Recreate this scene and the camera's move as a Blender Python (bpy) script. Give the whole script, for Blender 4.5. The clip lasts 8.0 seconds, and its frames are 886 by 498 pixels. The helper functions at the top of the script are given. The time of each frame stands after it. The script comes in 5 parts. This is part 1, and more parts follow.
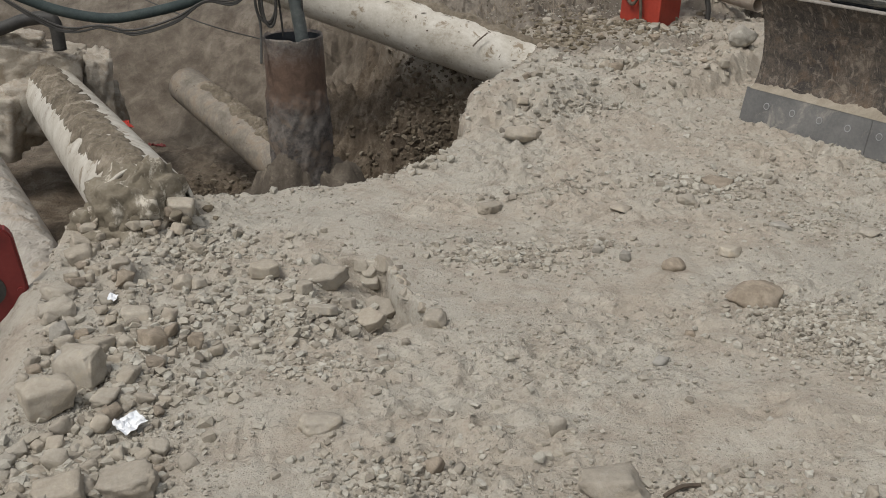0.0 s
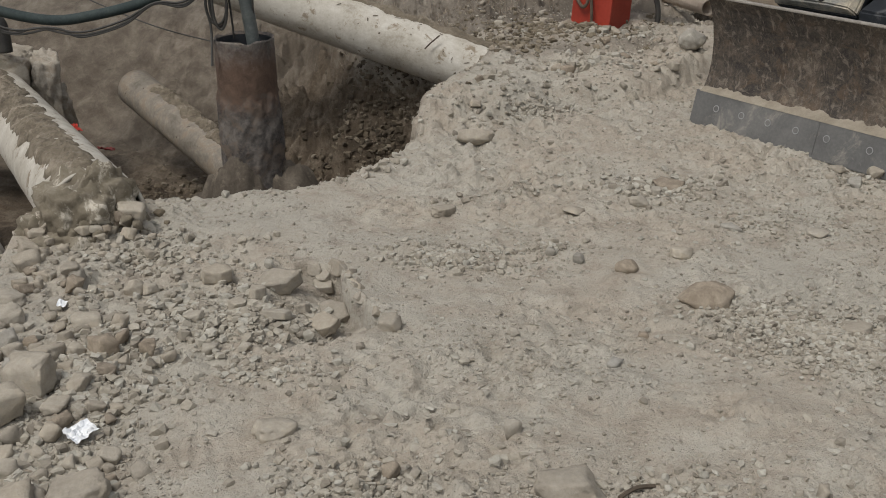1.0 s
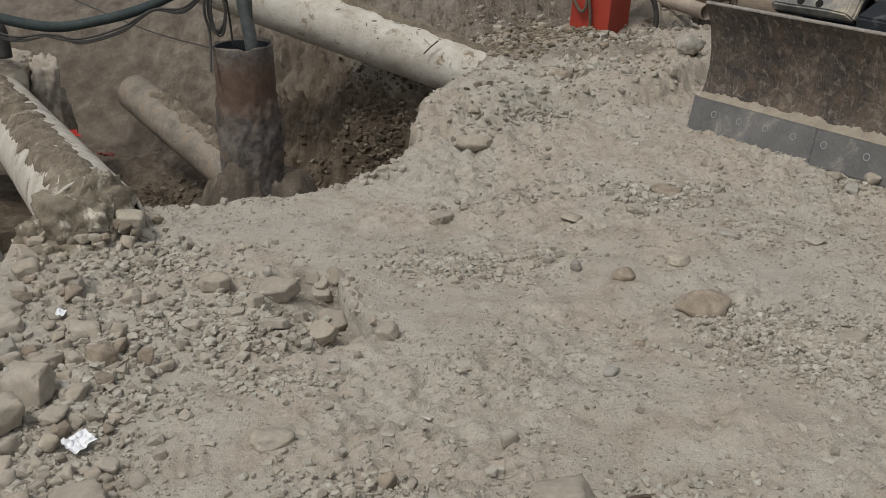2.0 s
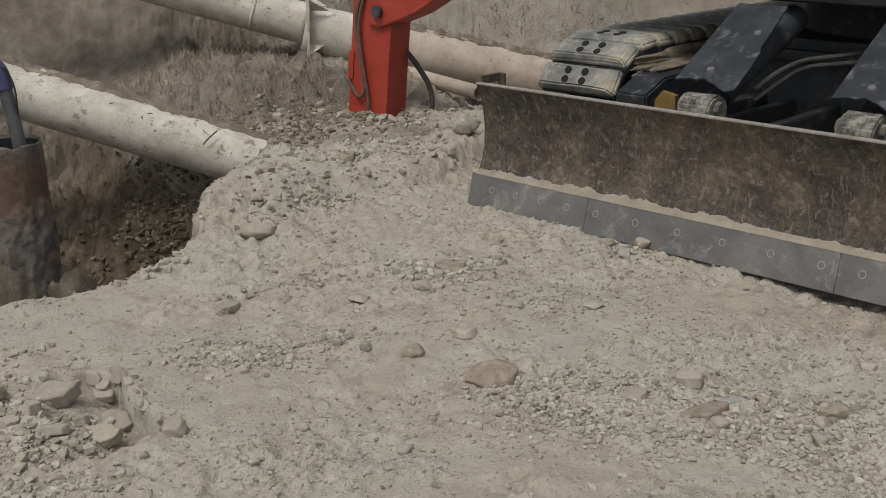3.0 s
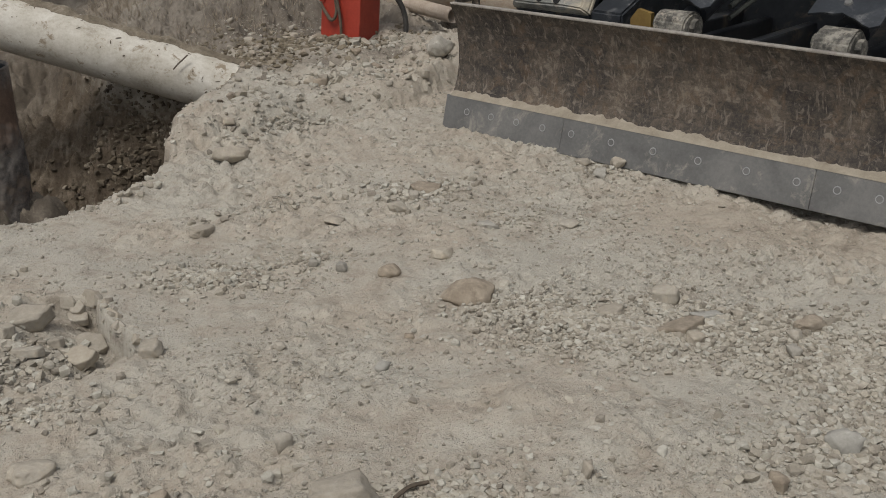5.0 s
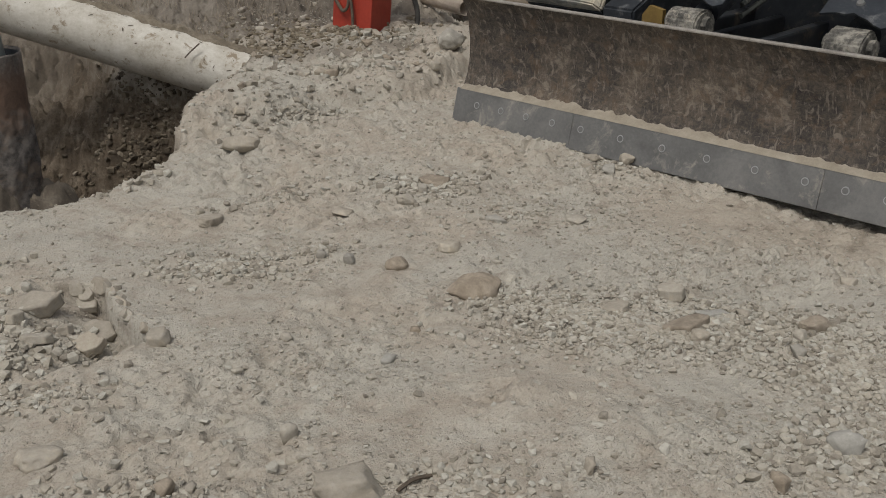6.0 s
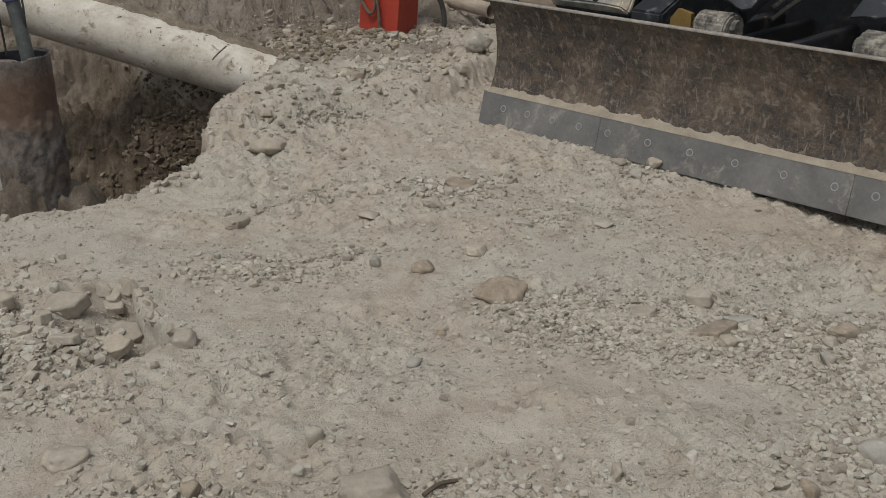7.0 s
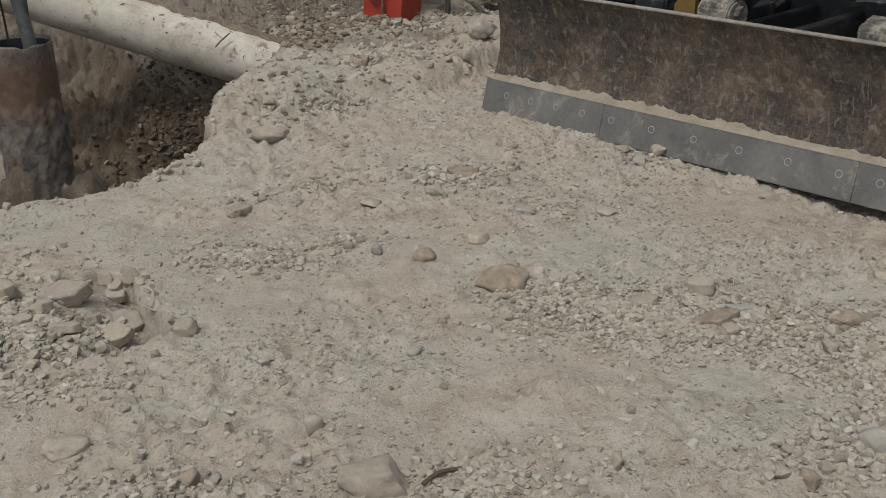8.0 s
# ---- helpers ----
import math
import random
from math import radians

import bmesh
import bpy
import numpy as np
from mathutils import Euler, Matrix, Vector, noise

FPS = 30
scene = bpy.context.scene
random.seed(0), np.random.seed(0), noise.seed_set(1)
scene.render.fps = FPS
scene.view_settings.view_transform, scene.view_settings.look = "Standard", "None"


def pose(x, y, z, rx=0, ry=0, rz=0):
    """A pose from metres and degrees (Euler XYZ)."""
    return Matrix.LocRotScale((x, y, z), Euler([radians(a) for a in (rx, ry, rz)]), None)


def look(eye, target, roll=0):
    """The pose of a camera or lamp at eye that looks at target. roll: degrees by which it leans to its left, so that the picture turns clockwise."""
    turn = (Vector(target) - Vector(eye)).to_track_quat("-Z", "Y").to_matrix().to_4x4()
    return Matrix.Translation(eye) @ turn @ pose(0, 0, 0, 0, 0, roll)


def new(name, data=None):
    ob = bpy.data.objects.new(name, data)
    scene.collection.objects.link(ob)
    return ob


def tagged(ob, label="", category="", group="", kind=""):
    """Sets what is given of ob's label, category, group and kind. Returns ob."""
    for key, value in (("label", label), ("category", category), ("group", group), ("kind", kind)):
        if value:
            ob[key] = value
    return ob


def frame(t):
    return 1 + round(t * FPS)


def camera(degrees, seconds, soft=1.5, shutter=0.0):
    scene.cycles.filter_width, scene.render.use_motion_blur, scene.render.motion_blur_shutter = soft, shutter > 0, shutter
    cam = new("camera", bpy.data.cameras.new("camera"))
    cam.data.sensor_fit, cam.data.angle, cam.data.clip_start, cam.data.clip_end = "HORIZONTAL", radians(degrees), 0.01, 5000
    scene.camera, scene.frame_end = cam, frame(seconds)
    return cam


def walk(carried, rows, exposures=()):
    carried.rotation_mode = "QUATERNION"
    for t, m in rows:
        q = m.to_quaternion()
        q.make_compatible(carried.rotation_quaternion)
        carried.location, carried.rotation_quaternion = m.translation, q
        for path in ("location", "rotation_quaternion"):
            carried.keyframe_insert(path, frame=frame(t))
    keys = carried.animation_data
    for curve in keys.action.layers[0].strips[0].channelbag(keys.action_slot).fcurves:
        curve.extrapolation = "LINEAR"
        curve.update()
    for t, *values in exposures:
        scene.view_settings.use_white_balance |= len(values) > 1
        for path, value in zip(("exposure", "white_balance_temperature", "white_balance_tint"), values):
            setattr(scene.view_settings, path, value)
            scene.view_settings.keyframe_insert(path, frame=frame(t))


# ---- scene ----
cam = camera(42.4, 8.0, soft=0.95)

PATH = [
    (0, (-0.023, -0.002, 1.647), (-0.015, 1.852, 0.899), -0.9),
    (0.2, (-0.015, 0.004, 1.658), (0.031, 1.854, 0.899), -0.7),
    (0.5, (-0.019, 0.0, 1.657), (0.079, 1.851, 0.906), -0.2),
    (0.7, (-0.018, 0.011, 1.655), (0.084, 1.863, 0.907), -0.3),
    (1, (-0.028, 0.005, 1.65), (0.063, 1.858, 0.904), -0.3),
    (1.2, (-0.03, 0.009, 1.659), (0.009, 1.852, 0.882), -0.2),
    (2.3, (0.005, 0.001, 1.683), (0.177, 1.865, 0.979), -0.7),
    (2.5, (0.027, 0.007, 1.677), (0.317, 1.872, 1.016), -1.0),
    (2.7, (0.038, -0.003, 1.667), (0.418, 1.86, 1.046), -1.0),
    (3, (0.025, -0.01, 1.672), (0.472, 1.842, 1.064), -0.5),
    (3.2, (0.018, -0.023, 1.671), (0.457, 1.833, 1.069), -0.3),
    (3.5, (0.021, -0.03, 1.65), (0.446, 1.824, 1.032), -0.7),
    (3.7, (0.029, -0.024, 1.647), (0.459, 1.819, 1.0), -0.7),
    (4, (0.017, -0.034, 1.646), (0.441, 1.8, 0.97), -0.2),
    (4.2, (0.035, -0.026, 1.634), (0.457, 1.804, 0.946), -0.5),
    (4.5, (0.034, -0.025, 1.629), (0.489, 1.787, 0.914), -0.2),
    (4.7, (0.03, -0.002, 1.62), (0.508, 1.802, 0.9), -0.9),
    (6, (0.028, -0.015, 1.639), (0.489, 1.786, 0.902), 0.1),
    (6.2, (0.037, -0.008, 1.64), (0.485, 1.794, 0.898), -0.3),
    (6.5, (0.026, -0.007, 1.639), (0.467, 1.797, 0.896), -0.0),
    (7, (0.022, -0.002, 1.638), (0.443, 1.811, 0.905), 0.0),
    (7.5, (0.022, -0.007, 1.632), (0.423, 1.808, 0.895), -0.3),
    (7.7, (0.021, -0.009, 1.628), (0.415, 1.808, 0.888), -0.7),
    (8, (0.044, 0.005, 1.637), (0.451, 1.812, 0.883), -0.2),
]
walk(cam, [(t, look(eye, target, roll)) for t, eye, target, roll in PATH],
     [(0, 0.03), (0.5, -0.09), (1.2, -0.13), (3.5, -0.12), (4.5, -0.11), (6, -0.16), (8, -0.17)])

# ---- world, sun, exposure ----
scene.view_settings.exposure = 0.0
world = bpy.data.worlds.new("overcast_sky")
scene.world = world
world.use_nodes = True
wn = world.node_tree
sky = wn.nodes.new("ShaderNodeTexSky")
sky.sky_type = "NISHITA"
sky.sun_disc = False
sky.sun_elevation, sky.sun_rotation = radians(60), radians(220)
sky.dust_density, sky.air_density = 4.0, 1.0
haze = wn.nodes.new("ShaderNodeHueSaturation")
haze.inputs["Saturation"].default_value = 0.25
wn.links.new(sky.outputs[0], haze.inputs["Color"])
wn.links.new(haze.outputs[0], wn.nodes["Background"].inputs["Color"])
wn.nodes["Background"].inputs["Strength"].default_value = 0.118
sun = new("sun", bpy.data.lights.new("sun", "SUN"))
sun.data.energy, sun.data.angle, sun.data.color = 1.5, radians(12), (1.0, 0.95, 0.88)
sun.matrix_world = look((-8.0, -7.5, 20), (0, 0, 0))


# ---- materials ----
def ramp_node(nt, stops):
    r = nt.nodes.new("ShaderNodeValToRGB")
    el = r.color_ramp.elements
    while len(el) < len(stops):
        el.new(0.5)
    for e, (p, c) in zip(el, stops):
        e.position, e.color = p, (*c, 1)
    return r


def noise_node(nt, vec, scale, detail=6, rough=0.6, distort=0.0):
    n = nt.nodes.new("ShaderNodeTexNoise")
    n.inputs["Scale"].default_value = scale
    n.inputs["Detail"].default_value = detail
    n.inputs["Roughness"].default_value = rough
    n.inputs["Distortion"].default_value = distort
    nt.links.new(vec, n.inputs["Vector"])
    return n.outputs[0]


def mixed(nt, fac, a, b, mode="MIX"):
    m = nt.nodes.new("ShaderNodeMix")
    m.data_type, m.blend_type = "RGBA", mode
    for val, sock in ((fac, m.inputs[0]), (a, m.inputs[6]), (b, m.inputs[7])):
        if isinstance(val, (int, float)):
            sock.default_value = val
        elif isinstance(val, tuple):
            sock.default_value = (*val, 1)
        else:
            nt.links.new(val, sock)
    return m.outputs[2]


def start_material(name, rough, metal=0.0, space="Object"):
    m = bpy.data.materials.new(name)
    m.use_nodes = True
    nt = m.node_tree
    b = nt.nodes["Principled BSDF"]
    b.inputs["Roughness"].default_value = rough
    b.inputs["Metallic"].default_value = metal
    tc = nt.nodes.new("ShaderNodeTexCoord")
    return m, nt, b, tc.outputs[space]


def bump(nt, b, height, strength, dist):
    n = nt.nodes.new("ShaderNodeBump")
    n.inputs["Strength"].default_value = strength
    n.inputs["Distance"].default_value = dist
    nt.links.new(height, n.inputs["Height"])
    nt.links.new(n.outputs[0], b.inputs["Normal"])


def math_node(nt, op, a, b):
    n = nt.nodes.new("ShaderNodeMath")
    n.operation = op
    for val, sock in ((a, n.inputs[0]), (b, n.inputs[1])):
        if isinstance(val, (int, float)):
            sock.default_value = val
        else:
            nt.links.new(val, sock)
    return n.outputs[0]


def surface(name, stops, scale, fine, rough=0.9, metal=0.0, bump_d=0.004, stain=None, stain_scale=3.0, stain_at=(0.5, 0.62), vary=0.0, strength=0.6, stain_rough=0.95, stretch=None):
    """A coarse colour noise under a fine grain, a second material in stains, relief from both."""
    m, nt, b, v = start_material(name, rough, metal)
    coarse, grain = noise_node(nt, v, scale, 8, 0.62, 0.3), noise_node(nt, v, fine, 5, 0.7)
    both = math_node(nt, "ADD", math_node(nt, "MULTIPLY", coarse, 0.68), math_node(nt, "MULTIPLY", grain, 0.32))
    r = ramp_node(nt, stops)
    nt.links.new(both, r.inputs[0])
    col = r.outputs[0]
    if stain:
        sv = v
        if stretch:
            mp = nt.nodes.new("ShaderNodeMapping")
            mp.inputs["Scale"].default_value = stretch
            nt.links.new(v, mp.inputs["Vector"])
            sv = mp.outputs[0]
        patch = noise_node(nt, sv, stain_scale, 9, 0.72, 0.5)
        pr = ramp_node(nt, [(stain_at[0], (0, 0, 0)), (stain_at[1], (1, 1, 1))])
        nt.links.new(patch, pr.inputs[0])
        tone = mixed(nt, grain, stain, tuple(min(1, c * 1.5) for c in stain))
        col = mixed(nt, pr.outputs[0], col, tone)
        rr = nt.nodes.new("ShaderNodeMapRange")
        rr.inputs["To Min"].default_value, rr.inputs["To Max"].default_value = rough, stain_rough
        nt.links.new(pr.outputs[0], rr.inputs[0])
        nt.links.new(rr.outputs[0], b.inputs["Roughness"])
        if metal:
            mm = nt.nodes.new("ShaderNodeMapRange")
            mm.inputs["To Min"].default_value, mm.inputs["To Max"].default_value = metal, 0.0
            nt.links.new(pr.outputs[0], mm.inputs[0])
            nt.links.new(mm.outputs[0], b.inputs["Metallic"])
    if vary:
        info = nt.nodes.new("ShaderNodeObjectInfo")
        vr = ramp_node(nt, [(0, (1 - vary,) * 3), (0.5, (1.0, 0.98, 0.95)), (0.8, (1 - vary * 0.4, 1 - vary * 0.3, 1 - vary * 0.2)), (1, (1 + vary * 0.4, 1 + vary * 0.35, 1 + vary * 0.25))])
        nt.links.new(info.outputs["Random"], vr.inputs[0])
        col = mixed(nt, 1.0, col, vr.outputs[0], "MULTIPLY")
    nt.links.new(col, b.inputs["Base Color"])
    bump(nt, b, both, strength, bump_d)
    return m


def ground_material():
    m, nt, b, v = start_material("dusty_rubble_earth", 0.95)
    big = noise_node(nt, v, 0.9, 6, 0.6, 0.6)
    mid = noise_node(nt, v, 7, 8, 0.65, 0.3)
    fine = noise_node(nt, v, 70, 6, 0.75)
    speck = nt.nodes.new("ShaderNodeTexVoronoi")
    speck.inputs["Scale"].default_value = 95
    nt.links.new(v, speck.inputs["Vector"])
    r1 = ramp_node(nt, [(0.30, (0.378, 0.328, 0.264)), (0.44, (0.395, 0.35, 0.287)), (0.55, (0.41, 0.384, 0.328)), (0.70, (0.372, 0.352, 0.302))])
    nt.links.new(math_node(nt, "ADD", math_node(nt, "MULTIPLY", big, 0.6), math_node(nt, "MULTIPLY", mid, 0.4)), r1.inputs[0])
    r2 = ramp_node(nt, [(0.28, (0.66, 0.64, 0.61)), (0.5, (1.02, 1.02, 1.02)), (0.72, (1.2, 1.19, 1.17))])
    nt.links.new(math_node(nt, "ADD", math_node(nt, "MULTIPLY", mid, 0.45), math_node(nt, "MULTIPLY", fine, 0.55)), r2.inputs[0])
    col = mixed(nt, 1.0, r1.outputs[0], r2.outputs[0], "MULTIPLY")
    dots = ramp_node(nt, [(0.10, (1, 1, 1)), (0.22, (0, 0, 0))])
    nt.links.new(speck.outputs["Distance"], dots.inputs[0])
    some = ramp_node(nt, [(0.55, (0, 0, 0)), (0.62, (1, 1, 1))])
    nt.links.new(mid, some.inputs[0])
    col = mixed(nt, math_node(nt, "MULTIPLY", math_node(nt, "MULTIPLY", dots.outputs[0], some.outputs[0]), 0.5), col, (0.43, 0.40, 0.348))
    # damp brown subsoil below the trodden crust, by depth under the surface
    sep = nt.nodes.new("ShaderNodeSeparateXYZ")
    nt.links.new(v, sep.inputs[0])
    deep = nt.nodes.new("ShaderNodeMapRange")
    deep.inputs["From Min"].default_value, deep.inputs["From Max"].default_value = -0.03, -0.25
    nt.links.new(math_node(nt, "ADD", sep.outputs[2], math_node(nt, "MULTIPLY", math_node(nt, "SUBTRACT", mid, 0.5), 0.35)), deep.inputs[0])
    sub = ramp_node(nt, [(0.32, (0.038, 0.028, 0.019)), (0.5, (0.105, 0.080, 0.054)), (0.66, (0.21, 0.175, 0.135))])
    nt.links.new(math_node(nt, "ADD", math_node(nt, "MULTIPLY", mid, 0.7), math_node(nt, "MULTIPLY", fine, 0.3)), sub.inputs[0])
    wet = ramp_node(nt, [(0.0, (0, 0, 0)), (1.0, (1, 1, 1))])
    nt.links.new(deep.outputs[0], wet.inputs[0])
    attr = nt.nodes.new("ShaderNodeAttribute")
    attr.attribute_name = "subsoil"
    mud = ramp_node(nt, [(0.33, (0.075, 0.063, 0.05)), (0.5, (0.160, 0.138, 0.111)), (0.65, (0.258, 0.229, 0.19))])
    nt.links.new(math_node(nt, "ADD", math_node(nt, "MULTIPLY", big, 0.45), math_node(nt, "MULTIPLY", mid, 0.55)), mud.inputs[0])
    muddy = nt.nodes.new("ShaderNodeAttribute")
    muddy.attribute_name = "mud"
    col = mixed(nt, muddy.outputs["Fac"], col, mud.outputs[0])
    cut = nt.nodes.new("ShaderNodeAttribute")
    cut.attribute_name = "raw_cut"
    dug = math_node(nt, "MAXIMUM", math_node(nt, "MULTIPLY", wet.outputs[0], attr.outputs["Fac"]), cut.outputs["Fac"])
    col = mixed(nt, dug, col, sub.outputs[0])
    # flat chips and crumbs pressed into the crust
    chips = []
    for scale, share, rise in ((38, 0.80, 1.0), (80, 0.66, 0.55), (150, 0.50, 0.32)):
        warp = noise_node(nt, v, scale * 0.8, 3, 0.6)
        at = nt.nodes.new("ShaderNodeVectorMath")
        at.operation = "MULTIPLY_ADD"
        nt.links.new(warp, at.inputs[0])
        at.inputs[1].default_value = (0.5 / scale,) * 3
        nt.links.new(v, at.inputs[2])
        cell = nt.nodes.new("ShaderNodeTexVoronoi")
        cell.inputs["Scale"].default_value = scale
        nt.links.new(at.outputs[0], cell.inputs["Vector"])
        pick = nt.nodes.new("ShaderNodeSeparateColor")
        nt.links.new(cell.outputs["Color"], pick.inputs[0])
        body = ramp_node(nt, [(0.22, (1, 1, 1)), (0.42, (0, 0, 0))])
        nt.links.new(cell.outputs["Distance"], body.inputs[0])
        chosen = math_node(nt, "GREATER_THAN", math_node(nt, "ADD", pick.outputs[0], math_node(nt, "MULTIPLY", math_node(nt, "SUBTRACT", big, 0.5), 0.7)), share)
        bumpy = math_node(nt, "MULTIPLY", math_node(nt, "MULTIPLY", body.outputs[0], chosen), math_node(nt, "ADD", math_node(nt, "MULTIPLY", pick.outputs[1], 0.7), 0.3))
        chips.append(math_node(nt, "MULTIPLY", bumpy, rise))
        tone = mixed(nt, pick.outputs[2], (0.33, 0.298, 0.245), (0.435, 0.403, 0.345))
        col = mixed(nt, math_node(nt, "MULTIPLY", math_node(nt, "MULTIPLY", math_node(nt, "MULTIPLY", body.outputs[0], chosen), math_node(nt, "SUBTRACT", 1.0, math_node(nt, "MAXIMUM", dug, muddy.outputs["Fac"]))), 0.45), col, tone)
    nt.links.new(col, b.inputs["Base Color"])
    grit = nt.nodes.new("ShaderNodeTexVoronoi")
    grit.inputs["Scale"].default_value = 170
    nt.links.new(v, grit.inputs["Vector"])
    grains = math_node(nt, "ADD", math_node(nt, "MULTIPLY", fine, 0.40), math_node(nt, "MULTIPLY", grit.outputs["Distance"], -0.09))
    h = math_node(nt, "ADD", grains, math_node(nt, "ADD", math_node(nt, "MULTIPLY", mid, 1.0), math_node(nt, "MULTIPLY", dots.outputs[0], 0.18)))
    h = math_node(nt, "ADD", h, math_node(nt, "MULTIPLY", math_node(nt, "ADD", chips[0], math_node(nt, "ADD", chips[1], chips[2])), 0.42))
    bump(nt, b, h, 0.92, 0.020)
    return m


M_GROUND = ground_material()
M_STONE = surface("pale_limestone", [(0.3, (0.265, 0.232, 0.184)), (0.5, (0.38, 0.345, 0.287)), (0.68, (0.47, 0.435, 0.375))], 9, 75, 0.94, 0, 0.012, (0.35, 0.31, 0.25), 12, (0.5, 0.6), 0.2, 0.9)
M_BROWNSTONE = surface("tan_stone", [(0.3, (0.19, 0.155, 0.115)), (0.5, (0.27, 0.228, 0.178)), (0.7, (0.35, 0.305, 0.25))], 10, 75, 0.94, 0, 0.012, (0.31, 0.268, 0.212), 16, (0.45, 0.65), 0.15, 0.9)
M_GREYSTONE = surface("blue_grey_stone", [(0.3, (0.215, 0.20, 0.17)), (0.5, (0.33, 0.315, 0.28)), (0.7, (0.44, 0.42, 0.375))], 8, 70, 0.9, 0, 0.004, (0.42, 0.40, 0.35), 7, (0.52, 0.62), 0.2)


def gravel_material(name="mixed_gravel", stops=((0.0, (0.23, 0.205, 0.17)), (0.3, (0.345, 0.315, 0.262)), (0.6, (0.39, 0.363, 0.31)), (0.85, (0.37, 0.354, 0.31)), (1.0, (0.46, 0.44, 0.39)))):
    m, nt, b, v = start_material(name, 0.93)
    g = nt.nodes.new("ShaderNodeNewGeometry")
    r = ramp_node(nt, stops)
    nt.links.new(g.outputs["Random Per Island"], r.inputs[0])
    n = noise_node(nt, v, 60, 5, 0.7)
    r2 = ramp_node(nt, [(0.3, (0.75, 0.74, 0.72)), (0.65, (1.1, 1.1, 1.08))])
    nt.links.new(n, r2.inputs[0])
    nt.links.new(mixed(nt, 1.0, r.outputs[0], r2.outputs[0], "MULTIPLY"), b.inputs["Base Color"])
    bump(nt, b, n, 0.4, 0.002)
    return m


M_GRAVEL = gravel_material()
M_CRUMB = gravel_material("brown_soil_crumbs", [(0.0, (0.12, 0.098, 0.068)), (0.5, (0.19, 0.16, 0.115)), (0.85, (0.25, 0.215, 0.165)), (1.0, (0.36, 0.325, 0.27))])
M_CLODS = gravel_material("mixed_subsoil_clods", [(0.0, (0.06, 0.047, 0.033)), (0.5, (0.11, 0.088, 0.060)), (0.85, (0.16, 0.132, 0.098)), (1.0, (0.23, 0.20, 0.155))])
M_PIPE = surface("off_white_coated_pipe", [(0.32, (0.27, 0.24, 0.19)), (0.45, (0.43, 0.40, 0.34)), (0.64, (0.59, 0.57, 0.515))], 5, 60, 0.65, 0, 0.005, (0.20, 0.165, 0.12), 14, (0.57, 0.65), 0, 0.35)
M_PIPE_TAN = surface("tan_coated_pipe", [(0.3, (0.27, 0.205, 0.155)), (0.46, (0.38, 0.315, 0.25)), (0.66, (0.50, 0.44, 0.37))], 5, 55, 0.68, 0, 0.004, (0.25, 0.185, 0.13), 9, (0.55, 0.68), 0, 0.35)
M_PIPE_DIRTY = surface("dusty_old_pipe", [(0.34, (0.12, 0.105, 0.083)), (0.5, (0.225, 0.20, 0.165)), (0.66, (0.36, 0.33, 0.285))], 6, 50, 0.8, 0, 0.003, (0.20, 0.165, 0.125), 6, (0.48, 0.58), 0, 0.5)
M_DIRT = surface("caked_dry_dirt", [(0.3, (0.075, 0.06, 0.042)), (0.5, (0.155, 0.13, 0.095)), (0.7, (0.26, 0.225, 0.175))], 14, 80, 0.96, 0, 0.01, (0.24, 0.21, 0.165), 5, (0.54, 0.66), 0, 0.9)
M_PLUG = surface("mottled_olive_dirt", [(0.3, (0.09, 0.075, 0.052)), (0.5, (0.19, 0.165, 0.122)), (0.7, (0.31, 0.28, 0.225))], 9, 60, 0.96, 0, 0.012, (0.42, 0.39, 0.33), 6, (0.52, 0.58), 0, 0.9)
M_PITSOIL = surface("grey_brown_pit_soil", [(0.3, (0.045, 0.037, 0.028)), (0.5, (0.095, 0.079, 0.061)), (0.7, (0.165, 0.142, 0.112))], 12, 60, 0.96, 0, 0.014, (0.17, 0.145, 0.112), 8, (0.55, 0.68), 0, 0.9)
M_SAND = surface("pale_packed_sand", [(0.3, (0.20, 0.172, 0.13)), (0.5, (0.275, 0.242, 0.19)), (0.7, (0.35, 0.315, 0.255))], 12, 120, 0.97, 0, 0.005)
M_CASING = surface("rusty_mud_coated_steel", [(0.38, (0.042, 0.038, 0.036)), (0.47, (0.095, 0.086, 0.079)), (0.60, (0.19, 0.170, 0.150))], 10, 55, 0.88, 0, 0.012, (0.14, 0.112, 0.088), 7.0, (0.50, 0.60), 0, 0.8)


